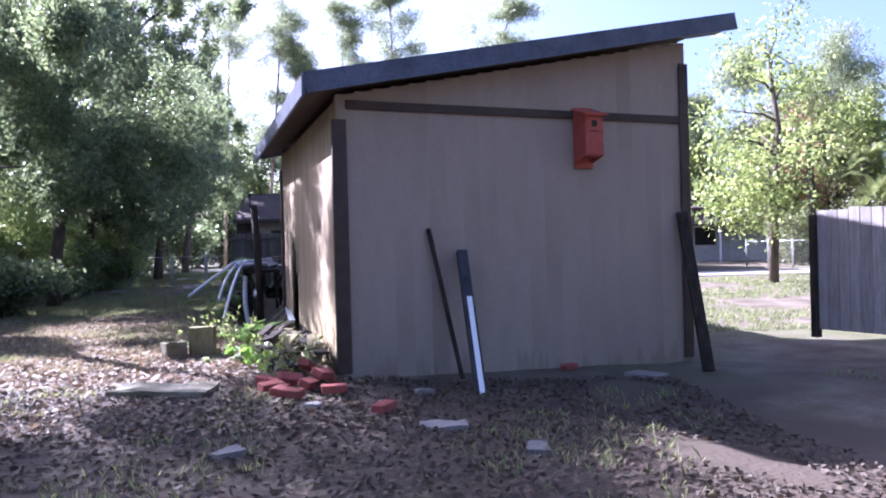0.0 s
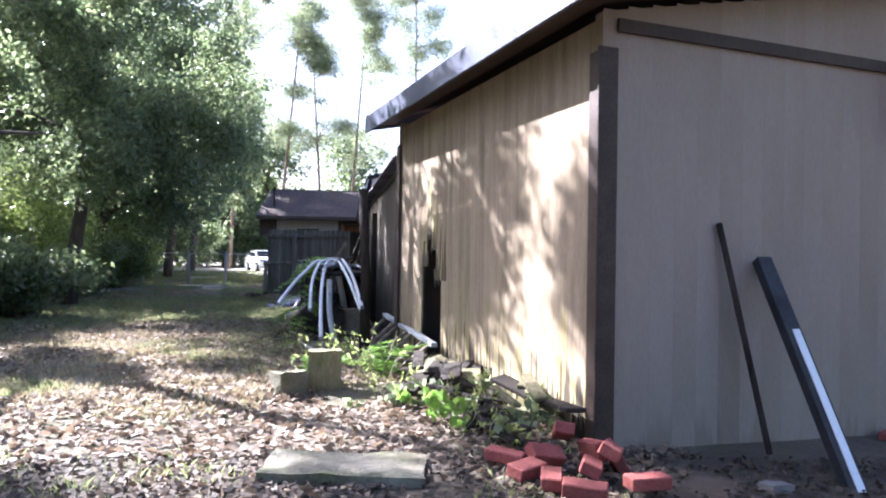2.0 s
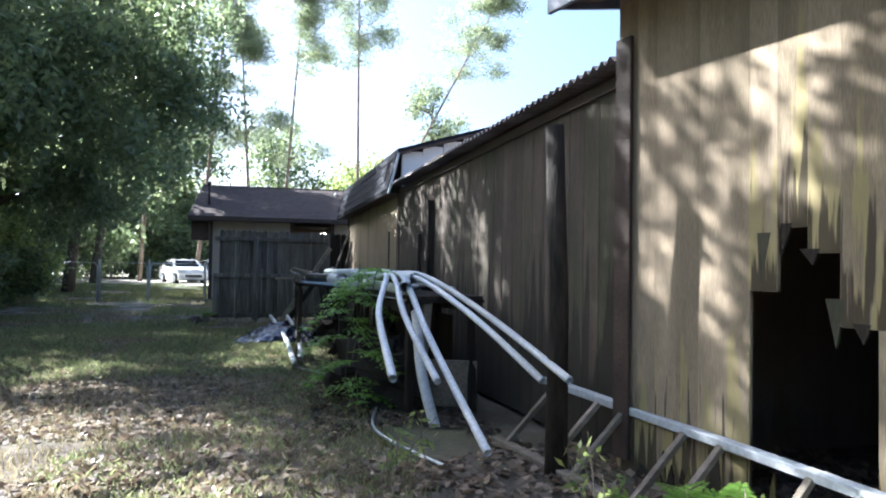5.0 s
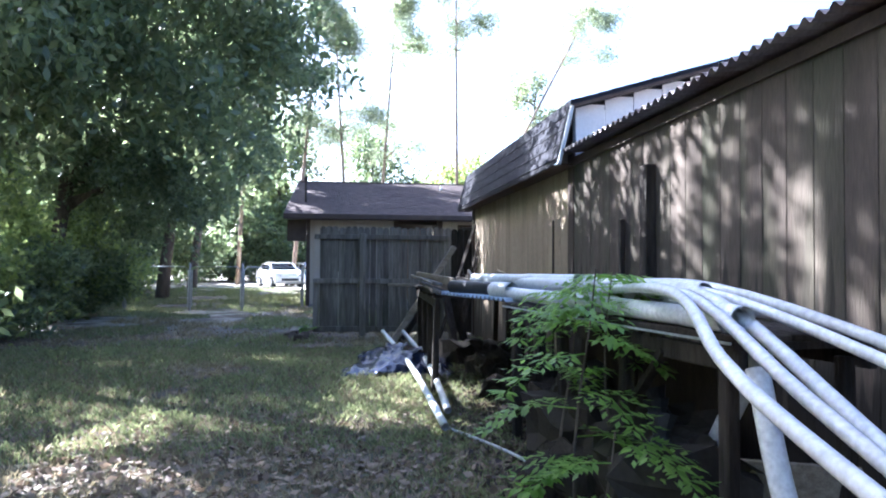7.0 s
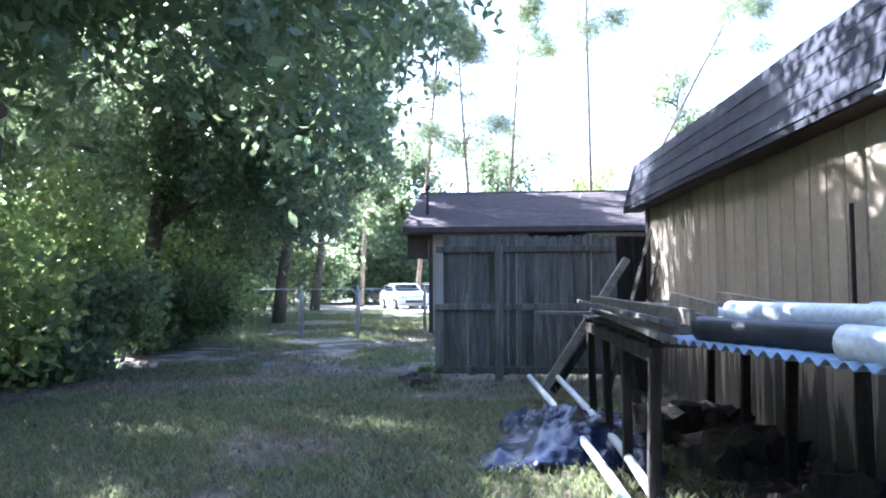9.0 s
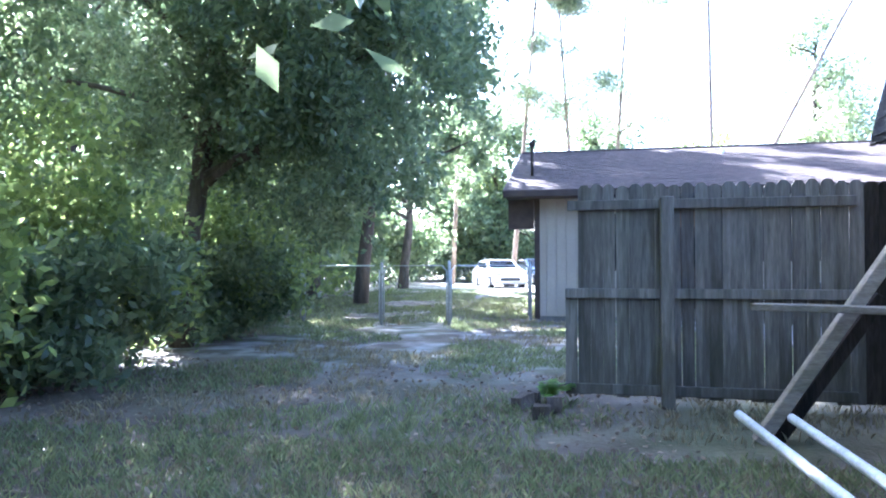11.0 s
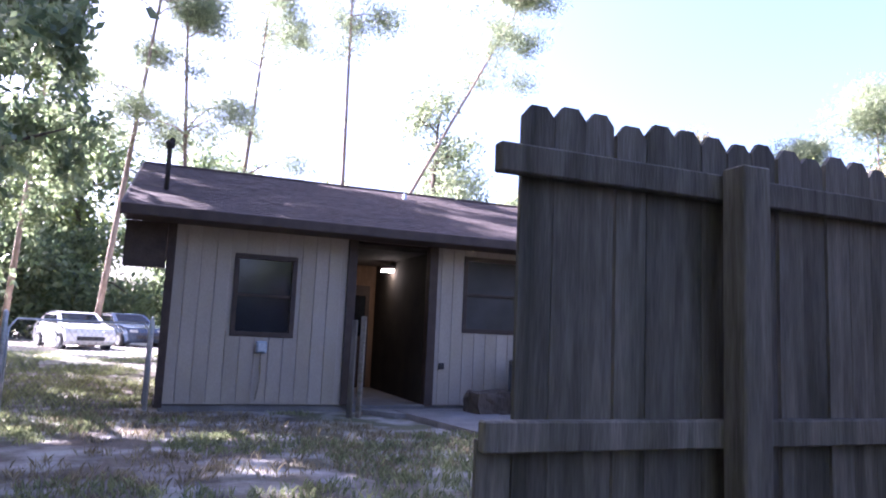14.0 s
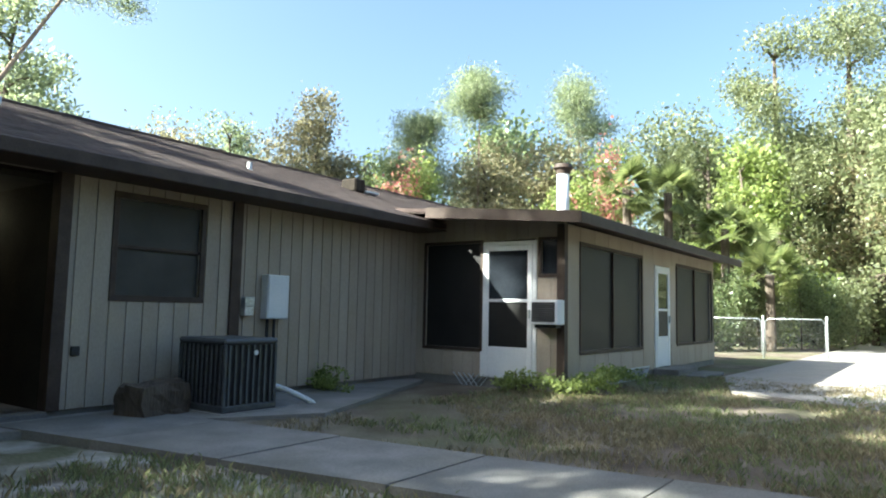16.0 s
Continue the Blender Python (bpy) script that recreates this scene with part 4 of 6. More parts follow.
f1 = far_tree(-30, 45, 12, 5, 101, OAK_LEAF, "dense green woodland tree beyond the yard", 330, 26, (0.4, 0.2), 0.02)
f2 = far_tree(-24, 55, 11, 5, 102, BRIGHT_LEAF, "sunlit green woodland tree beyond the yard", 300, 26, (0.38, 0.19), 0.0)
placed(f1, ((-24, 46), (-14.5, 64), (-33, 36), (-27, 28), (-22, 16), (-24, 6), (-34, 52), (-40, 44), (-11, 66), (-4, 68), (-19, 36), (-23, 26), (-30, 64), (-22, 70), (-26, -6), (-18, -12), (-8, -16), (4, -18), (16, -14)), 7)
placed(f2, ((-21, 48), (-27, 39), (-35, 29), (-30, 18), (-31, 8), (-14, 70), (-25, 62), (-18, 44), (3, 70), (10, 66), (-36, 66), (24, -8), (30, 2)), 8)
u1 = shrub(-20, 42, 4.5, 4.0, 303, OAK_LEAF, "dense dark green woodland undergrowth", 210, 30, (0.34, 0.17), "undergrowth in the woods")
placed(u1, ((-26, 48), (-31, 41), (-24, 34), (-21, 30), (-17, 22), (-18, 14), (-19, 8), (-22, 0), (-15, 50), (-14, 64), (-9, 70), (-27, 56), (-20, 60), (-32, 48), (-17, 30), (-15.5, 35), (-24, 22), (-26, 12), (-3, 74), (-20, 66)), 9)
# trees beyond the porch and drive
b1 = far_tree(24, 42, 9, 4, 141, OLIVE_LEAF, "tan olive tree in sunlight beyond the house", 560, 26, (0.2, 0.1), 0.05)
b2 = far_tree(31, 33, 11, 5, 142, LIME_LEAF, "broad sunlit yellow green tree beyond the drive", 480, 26, (0.25, 0.13), 0.0)
b3 = far_tree(22, 46, 8.6, 3, 143, BRIGHT_LEAF, "green tree in sunlight beyond the house", 300, 26, (0.26, 0.14), 0.05)
placed(b1, ((18.5, 49), (27, 40), (33, 26), (15, 54), (40, 36)), 11)
placed(b2, ((35, 29), (37, 36), (30, 25), (40, 22), (28, 20), (44, 30)), 12)
placed(b3, ((28, 37), (12, 58), (26.5, 30.5)), 13)
placed(b2, ((33, 35), (39, 27), (36, 18)), 15)
placed(f1, ((30, 44), (44, 24)), 16)
for i, (x, y, h) in enumerate(((17.9, 42.6, 9.0), (22.0, 36.0, 8.4))):
    shrub(x, y, h, 2.0, 320 + i, RED_LEAF, "tree tipped with pink red seed heads", 80, 26, (0.2, 0.12), "pink-tipped trees")
    shrub(x + 0.4, y + 0.3, h - 1.0, 2.2, 330 + i, BRIGHT_LEAF, "green tree tipped with pink red seed heads", 260, 26, (0.2, 0.12), "pink-tipped trees")


def palm(x, y, h, seed):
    rnd = random.Random(seed)
    rng = np.random.default_rng(seed)
    th = thing("palm_tree", pose(x, y, 0), "cabbage palm with drooping fan leaves", "palm", "palms beyond the porch")
    part("trunk", tube(bmesh.new(), [(0, 0, -0.2), (0.05, 0, h * 0.5), (0, 0, h)], [0.2, 0.17, 0.16], 10), BARK, th)
    v = []
    for k in range(26):
        a, e = rnd.uniform(0, math.tau), rnd.uniform(-0.9, 1.1)
        d = Vector((math.cos(a) * math.cos(e), math.sin(a) * math.cos(e), math.sin(e)))
        c = Vector((0, 0, h)) + d * rnd.uniform(0.5, 0.85)
        side = d.cross(Vector((0, 0, 1))).normalized()
        for j in range(22):
            f = (j / 21 - 0.5) * 3.4
            tip = c + (d * math.cos(f) + side * math.sin(f)) * 0.72 + Vector((0, 0, -0.26 * abs(f)))
            w = (d * -math.sin(f) + side * math.cos(f)) * 0.04
            mid = c.lerp(tip, 0.5)
            v.append([c, mid + w, tip, mid - w])
    quads("crown", np.array([[list(p) for p in q] for q in v]), PALM_LEAF, th)


for i, (x, y, h) in enumerate(((19.6, 31.4, 2.6), (21.2, 30.4, 3.0), (23.0, 29.2, 2.8), (24.8, 28.0, 3.4), (26.6, 26.8, 3.2))):
    shrub(x, y, h, 1.5, 360 + i, OAK_LEAF if i % 2 else LIME_LEAF, "leafy green bush below the palms", 170, 30, (0.13, 0.06), "bushes beyond the porch")
for i, (x, y, h) in enumerate(((20.8, 31.9, 5.9), (19.4, 33.0, 6.0), (22.3, 30.2, 4.6), (22.0, 28.6, 2.8), (24.5, 29.4, 4.0))):
    palm(x, y, h, 400 + i)
far_tree(11.5, 19.5, 7.5, 2.6, 151, BRIGHT_LEAF, "slender sunlit tree beyond the tan shed", 260, 26, (0.14, 0.08), 0.2)


# ---- small plants ----
def fern_plant(name, x, y, z, h, n, seed, mat, label, spread=0.35, leaflet=(0.05, 0.016)):
    """Arching stems with paired leaflets."""
    rnd = random.Random(seed)
    th = thing(name, pose(x, y, z), label, "plant", "weeds by the sheds")
    v = []
    bm = bmesh.new()
    for k in range(n):
        a = rnd.uniform(0, math.tau)
        L = h * rnd.uniform(0.6, 1.15)
        r = spread * rnd.uniform(0.5, 1.3)
        P = [Vector((math.cos(a) * r * t * t * 1.1, math.sin(a) * r * t * t * 1.1, L * (t - 0.28 * t * t * t))) for t in (0, 0.25, 0.5, 0.75, 1)]
        tube(bm, P, [0.006, 0.005, 0.004, 0.003, 0.002], 4, cap=False)
        for j in range(int(26 * L / h)):
            t = 0.25 + 0.75 * rnd.random()
            i = min(int(t * 4), 3)
            p = P[i].lerp(P[i + 1], t * 4 - i)
            fa = a + rnd.choice((-1, 1)) * rnd.uniform(0.7, 1.6)
            d = Vector((math.cos(fa), math.sin(fa), rnd.uniform(-0.25, 0.35)))
            fl = rnd.uniform(0.1, 0.22) * h ** 0.5
            up = Vector((0, 0, 1))
            s = d.cross(up).normalized()
            for q in range(7):
                c = p + d * fl * (q + 1) / 7
                for sg in (-1, 1):
                    tip = c + s * sg * leaflet[0] * (1.1 - q / 9) + d * leaflet[0] * 0.3
                    w = d * leaflet[1]
                    v.append([c, c.lerp(tip, 0.5) + w, tip, c.lerp(tip, 0.5) - w])
    part("stem", bm, BRIGHT_LEAF, th)["kind"] = "stuff"
    quads("leaves", np.array([[list(p) for p in q] for q in v]), mat, th)
    return th


FERN = leafy("fern_leaf", (0.09, 0.17, 0.025), (0.22, 0.34, 0.07), 0.55)
fern_plant("fern", -1.75, 9.3, 0.02, 0.4, 5, 1, FERN, "bright green feathery weed by the shed")
fern_plant("fern", -1.95, 10.0, 0.02, 0.38, 4, 2, FERN, "bright green feathery weed by the shed")
fern_plant("fern", -2.5, 9.4, 0.02, 0.3, 3, 3, FERN, "bright green feathery weed by the shed")


def compound_plant(x, y, h, n, seed, label, low=0.3, reach=0.42):
    """An upright stem with flat, doubly feathered fronds in tiers."""
    rnd = random.Random(seed)
    th = thing("mimosa", pose(x, y, 0), label, "plant", "feathery plants by the bench")
    axis = lambda z: Vector((0.06 * math.sin(z * 3 + seed), 0.06 * math.cos(z * 2.3 + seed) - 0.06, z))
    part("stem", tube(bmesh.new(), [axis(h * k / 6) - Vector((0, 0, 0.05 if k == 0 else 0)) for k in range(7)], [0.009 - 0.001 * k for k in range(7)], 6), BARK, th)
    up = Vector((0, 0, 1))
    v = []
    for k in range(n):
        z = h * (low + (1 - low) * (k + rnd.random() * 0.6) / n)
        a = seed + 2.4 * k + rnd.uniform(-0.3, 0.3)
        d = Vector((math.cos(a), math.sin(a), 0))
        L = reach * rnd.uniform(0.75, 1.15)
        side = Vector((-d.y, d.x, 0))
        p = lambda t: axis(z) + d * (L * t) + up * (0.25 * t - 0.6 * t * t) * L
        for j in range(6):
            t = 0.22 + 0.78 * j / 5
            c = p(t)
            for sg in (-1, 1):
                pd = (side * sg + d * (0.55 + 0.25 * t)).normalized()
                pl = L * 0.52 * (1.15 - 0.75 * t)
                ps = pd.cross(up).normalized()
                for q in range(4):
                    e = c + pd * pl * (q + 0.6) / 4 - up * 0.02 * q * q / 9
                    size = 0.066 * (1.1 - 0.12 * q) * rnd.uniform(0.8, 1.15)
                    for sh in ((-1, 1) if q < 3 else (0,)):
                        td = (ps * sh + pd * (0.9 if sh else 1.2)).normalized()
                        tip = e + td * size + up * size * rnd.uniform(-0.7, 0.15)
                        wd = td.cross(up).normalized() * size * 0.24
                        m = e.lerp(tip, 0.45)
                        v.append([list(e), list(m + wd), list(tip), list(m - wd)])
        part("stalk", tube(bmesh.new(), [p(0), p(0.5), p(1)], [0.004, 0.003, 0.0015], 5, cap=False), FERN, th)
    quads("leaves", np.array(v), FERN, th)["kind"] = "stuff"
    return th


compound_plant(-2.95, 13.62, 1.22, 10, 4, "tall green feathery plant growing through the bench")
compound_plant(-2.86, 14.25, 1.16, 6, 5, "green feathery plant spreading over the bench", 0.78)
compound_plant(-2.98, 13.3, 0.55, 6, 6, "low green feathery plant before the bench", 0.2, 0.36)
compound_plant(-2.7, 13.95, 1.2, 6, 9, "green feathery plant spreading over the bench", 0.85, 0.38)
fern_plant("fern", -5.1, 22.55, 0.0, 0.22, 3, 8, FERN, "green weed at the fence end", 0.2)
for i, (x, y) in enumerate(((-1.35, 7.6), (-1.2, 8.1), (-1.7, 8.3), (-0.95, 7.2))):
    shrub(x, y, 0.34, 0.38, 340 + i, OAK_LEAF if i else FERN, "low broad-leaved green weeds at the shed foot", 12, 7, (0.085, 0.06), "weeds by the sheds")
for i, (x, y) in enumerate(((4.0, 28.3), (4.4, 28.0), (3.9, 29.0), (5.6, 28.05), (1.9, 31.0))):
    shrub(x, y, 0.42, 0.5, 350 + i, BRIGHT_LEAF, "green weeds growing at the house foot", 50, 14, (0.07, 0.03), "weeds by the house")


def thin_weeds(x, y, n, h, seed):
    rnd = random.Random(seed)
    rng = np.random.default_rng(seed)
    th = thing("tall_weed", pose(x, y, 0.0), "thin straggling weed stalks with small leaves", "weed", "weeds by the sheds")
    pts = []
    for k in range(n):
        a, r = rnd.uniform(0, math.tau), rnd.uniform(0.02, 0.25)
        b = Vector((r * math.cos(a), r * math.sin(a), 0))
        t = b + Vector((rnd.uniform(-0.2, 0.2), rnd.uniform(-0.2, 0.2), h * rnd.uniform(0.6, 1.1)))
        m = b.lerp(t, 0.5) + Vector((rnd.uniform(-0.05, 0.05), rnd.uniform(-0.05, 0.05), 0))
        part("stalk", tube(bmesh.new(), [b, m, t], [0.005, 0.004, 0.002], 5), OLDWOOD, th)
        for j in range(14):
            p = b.lerp(t, rnd.uniform(0.25, 1.0)) + Vector((rnd.gauss(0, 0.03), rnd.gauss(0, 0.03), 0))
            pts.append(list(p))
    quads("leaves", leaf_quads(rng, np.array(pts), 0.06, 0.022, 0.2), BRIGHT_LEAF, th)


for i, (x, y, n, h) in enumerate(((-2.0, 9.15, 9, 0.6), (-1.75, 8.7, 6, 0.45), (-2.45, 9.3, 6, 0.5), (-1.3, 7.55, 6, 0.4), (-1.0, 7.1, 5, 0.35), (-2.3, 10.3, 6, 0.5), (-2.9, 11.4, 5, 0.4))):
    thin_weeds(x, y, n, h, 500 + i)


# ---- ground cover ----
def scatter(rng, n, x0, x1, y0, y1, z=0.02):
    x, y = rng.uniform(x0, x1, n), rng.uniform(y0, y1, n)
    return np.stack([x, y, np.array([ground_height(a, b) for a, b in zip(x, y)]) + z], 1)


def litter(name, n, area, size, seed, label, mat=None, bare=-0.25):
    rng = np.random.default_rng(seed)
    c = scatter(rng, n, *area, 0.012)
    keep = np.array([noise.noise((p[0] * 0.7, p[1] * 0.7, 5.0)) > bare for p in c])
    c = c[keep]
    c[:, 2] += rng.uniform(0, 0.02, len(c))
    tagged(quads(name, leaf_quads(rng, c, size[0], size[1], 0, 0.72), mat or DRY_LEAF), label, "fallen leaves", kind="stuff")


litter("fallen_leaves", 20000, (-7.0, 0.2, 5.0, 12.0), (0.075, 0.045), 1, "pale brown fallen oak leaves on the ground")
# shade before the tan shed put into the leaf colour
litter("fallen_leaves", 30000, (-4.0, 3.0, 0.8, 7.0), (0.046, 0.028), 2, "brown fallen leaves before the shed, darkened for its shade", DARK_LITTER, -0.5)
litter("fallen_leaves", 6000, (-8.5, -2.0, 11.5, 20.0), (0.055, 0.032), 3, "scattered fallen leaves on the yard")
litter("fallen_leaves", 4000, (-12, -4.0, 19, 24.5), (0.05, 0.03), 4, "scattered fallen leaves on the yard")
litter("fallen_leaves", 11000, (-8.5, -2.6, 11.5, 16.2), (0.065, 0.04), 6, "pale brown fallen leaves among thin grass")
# dense dark leaves laid down to carry the benches' shade
litter("fallen_leaves", 5000, (-3.3, -2.0, 12.3, 19.8), (0.075, 0.045), 5, "fallen leaves under the benches, darkened for the shade there", DARK_LITTER)


def grass(name, tufts, area, h, seed, mat, label, thresh=0.0, per=9):
    rng = np.random.default_rng(seed)
    c = scatter(rng, tufts, *area, -0.005)
    keep = np.array([noise.noise((p[0] * 0.45, p[1] * 0.45, 11.0 + seed)) > thresh for p in c])
    c = c[keep]
    on = (c[:, 1] > 19.4) & (c[:, 0] > -1.78 - 0.16 * (c[:, 1] - 26)) & (c[:, 0] < -0.44 - 0.12 * (c[:, 1] - 26))
    on |= (c[:, 1] > 29.3) & (c[:, 0] > -3.2) & (c[:, 0] < 4.2)
    c = c[~on]
    c = np.repeat(c, per, 0)
    n = len(c)
    c[:, :2] += rng.normal(size=(n, 2)) * 0.05
    a = rng.uniform(0, math.tau, n)
    L = rng.uniform(0.4, 1.2, n) * h
    lean = rng.uniform(0.1, 0.9, n) * L
    w = 0.005
    side = np.stack([np.sin(a), -np.cos(a), np.zeros(n)], 1) * w
    out = np.stack([np.cos(a), np.sin(a), np.zeros(n)], 1)
    up = np.array([0, 0, 1.0])
    mid = c + out * (lean * 0.3)[:, None] + up * (L * 0.6)[:, None]
    tip = c + out * lean[:, None] + up * L[:, None]
    v = np.stack([c - side, c + side, mid + side * 0.8, tip], 1)
    tagged(quads(name, v, mat), label, "grass", kind="stuff")


grass("grass", 5200, (-9.0, -2.8, 15.0, 21), 0.07, 1, GRASS_BLADE, "patchy green lawn grass", -0.42)
grass("grass", 9000, (-9.0, -2.8, 8.0, 21), 0.055, 2, DRY_GRASS, "dry straw-coloured grass", -0.4)
grass("grass", 8000, (-12, -1.0, 21, 31), 0.08, 3, GRASS_BLADE, "patchy green lawn grass near the house", 0.02)
grass("grass", 6500, (-12, 6, 21, 31), 0.08, 4, DRY_GRASS, "dry straw-coloured grass near the house", 0.0)
grass("grass", 4500, (0.0, 9, 22.5, 29.3), 0.07, 10, DRY_GRASS, "dry ochre grass before the porch", -0.1)
grass("grass", 2200, (0.0, 9, 22.5, 29.3), 0.08, 5, GRASS_BLADE, "sunlit green grass before the porch", -0.1)
grass("grass", 5000, (3.5, 15, 10.5, 23), 0.09, 7, GRASS_BLADE, "sunlit green verge beyond the tan shed", -0.2)
grass("grass", 6000, (-14, -5.5, 30, 47), 0.1, 8, GRASS_BLADE, "patchy green grass beyond the gate", -0.1)
grass("grass", 5500, (-9.0, -2.8, 7.0, 15.6), 0.06, 9, GRASS_BLADE, "thin patchy grass among fallen leaves", 0.1)
grass("grass", 1200, (-5, 5, 1.5, 7), 0.07, 6, GRASS_BLADE, "thin grass before the shed", 0.15)

# ---- things by the tan shed ----
SHED = pose(-0.44, 7.06, 0, 0, 0, 15.1)


def on_shed(x, y, z):
    return SHED @ Matrix.Translation((x, y, z))


def bird_box():
    th = thing("bird_box", on_shed(2.75, -0.018, 2.22), "red-painted wooden bird box on the tan wall", "bird box")
    part("backboard", boxed((-0.01, -0.02, -0.06), (0.24, 0.0, 0.64), None, 0.004), BIRDRED, th)
    bm = bmesh.new()
    prof = [(-0.02, 0.0), (-0.25, 0.06), (-0.25, 0.52), (-0.02, 0.6)]
    for a, b in ((0.0, 0.018), (0.212, 0.23)):
        va = [bm.verts.new((a, y, z)) for y, z in prof]
        vb = [bm.verts.new((b, y, z)) for y, z in prof]
        bm.faces.new(va)
        bm.faces.new(vb[::-1])
        for i in range(4):
            bm.faces.new((va[i], va[(i + 1) % 4], vb[(i + 1) % 4], vb[i]))
    bmesh.ops.recalc_face_normals(bm, faces=bm.faces[:])
    part("side_board", bm, BIRDRED, th)
    part("front_board", boxed((0.018, -0.252, 0.07), (0.212, -0.235, 0.53), None, 0.003), BIRDRED, th)
    part("floor_board", boxed((0.018, -0.235, 0.055), (0.212, -0.02, 0.072)), BIRDRED, th)
    bm = bmesh.new()
    bar(bm, (0.115, -0.31, 0.515), (0.115, 0.0, 0.615), 0.3, 0.022, 0.003)
    part("roof_board", bm, BIRDRED, th)
    # dark disc on the front board, the hole's inner shade put into its colour
    bm = bmesh.new()
    tube(bm, [(0.115, -0.2, 0.42), (0.115, -0.2545, 0.42)], 0.04, 20)
    part("entrance_hole", bm, SHADE_TONE, th, "dark disc standing for the shade in the hole")
    part("ledge", boxed((0.07, -0.262, 0.335), (0.16, -0.252, 0.345)), BROWN, th)


bird_box()


def leaning(name, label, top, foot, w, d, mat, cat, strip=None):
    th = thing(name, SHED, label, cat)
    bm = bmesh.new()
    bar(bm, foot, top, w, d, 0.006)
    body = part("shaft", bm, mat, th)
    if strip:
        f, t = Vector(foot), Vector(top)
        bm = bmesh.new()
        o = Vector((0.0, -d / 2 + 0.01, 0))
        bar(bm, f.lerp(t, 0.03) + o, f.lerp(t, 0.66) + o, w * 0.45, w * 0.45)
        part("white_strip", bm, strip, th, "white painted strip")
    return th


leaning("wooden_stake", "thin dark weathered stake leaning on the wall", (0.95, -0.03, 1.5), (1.22, -0.25, -0.12), 0.05, 0.04, ROT_SHADE, "stake")
leaning("black_post", "black post with white strip leaning on the wall", (1.31, -0.06, 1.25), (1.11, -0.98, -0.13), 0.11, 0.085, BLACK, "post", WHITE)
leaning("dark_plank", "dark brown plank leaning at the shed corner", (4.19, -0.07, 1.64), (3.95, -0.75, -0.15), 0.13, 0.05, ROT_SHADE, "plank")


def brick_mesh():
    bm = boxed((-0.1, -0.05, -0.03), (0.1, 0.05, 0.03), None, 0.006)
    me = bpy.data.meshes.new("brick")
    bm.to_mesh(me)
    bm.free()
    me.materials.append(BRICK)
    return me


BRICK_MESH = brick_mesh()
for x, y, z, rx, ry, rz in ((-0.62, 6.62, 0.12, 80, 10, 100), (-0.46, 6.2, 0.07, 0, 0, 8), (-0.83, 6.1, 0.07, 4, 3, -20), (-1.05, 6.45, 0.07, 10, 0, 40), (-0.7, 6.4, 0.09, 20, 5, 70), (-0.9, 6.62, 0.1, 30, 12, 20), (-0.5, 6.55, 0.08, 10, 60, 10), (-0.76, 6.75, 0.2, 8, 24, 80), (-0.58, 6.42, 0.17, 25, 10, 65), (-1.12, 6.7, 0.07, 0, 6, -30), (-0.02, 5.62, 0.02, 0, 0, 60), (-0.95, 6.3, 0.06, 0, 0, 75)):
    ob = new("brick", BRICK_MESH)
    ob.matrix_basis = pose(x, y, z, rx, ry, rz) @ Matrix.Diagonal((1.15, 1.15, 1.15, 1))
    tagged(ob, "loose red clay brick lying by the shed corner", "brick", "loose bricks at the shed")
ob = new("brick", BRICK_MESH)
ob.matrix_basis = on_shed(2.55, -0.12, -0.08) @ pose(0, 0, 0, 0, 0, 20)
tagged(ob, "red brick against the foot of the shed wall", "brick", "loose bricks at the shed")


def rough_stone(name, x, y, z, size, rz, mat, label, cat, seed, rough=0.02):
    rnd = random.Random(seed)
    bm = bmesh.new()
    bmesh.ops.create_cube(bm, size=1)
    bmesh.ops.subdivide_edges(bm, edges=bm.edges[:], cuts=4, use_grid_fill=True)
    for v in bm.verts:
        v.co = Vector([c * s for c, s in zip(v.co, size)])
        n = noise.noise_vector(v.co * 6 + Vector((seed, 0, 0)))
        v.co += n * rough
    ob = part(name, bm, mat)
    ob.matrix_basis = pose(x, y, z, rnd.uniform(-3, 3), rnd.uniform(-3, 3), rz)
    return tagged(ob, label, cat)


MOSSY = surf("mossy_concrete", (0.14, 0.125, 0.085), (0.23, 0.21, 0.16), 0.95, 3, bump=0.5, fine=40, stain=(0.1, 0.115, 0.045), stain_amount=0.7, stain_scale=4)
BLOCKWOOD = surf("mossy_timber", (0.15, 0.13, 0.07), (0.24, 0.21, 0.12), 0.95, 4, (5, 5, 1), 0.4, 30, stain=(0.1, 0.115, 0.035), stain_amount=0.7, stain_scale=3)
rough_stone("timber_block", -2.33, 9.1, 0.17, (0.3, 0.22, 0.38), 4, BLOCKWOOD, "mossy upright sawn timber block among weeds", "block", 3, 0.008)
rough_stone("broken_block", -2.63, 8.9, 0.1, (0.24, 0.22, 0.2), 30, MOSSY, "broken pale concrete block among leaves", "block", 4, 0.03)
rough_stone("stone_slab", -2.05, 6.62, 0.03, (0.9, 0.44, 0.07), -6, MOSSY, "flat mossy grey slab among fallen leaves", "slab", 5, 0.03)
for i, (x, y, s) in enumerate(((-5.1, 21.98, 0.13), (-5.28, 22.3, 0.16), (-5.02, 22.25, 0.14), (-5.2, 22.5, 0.1))):
    rough_stone("dark_rock", x, y, 0.06, (s, s * 0.8, 0.11), 50 * i, BARK, "dark mossy lump of rock at the fence end", "rock", 30 + i, 0.03)
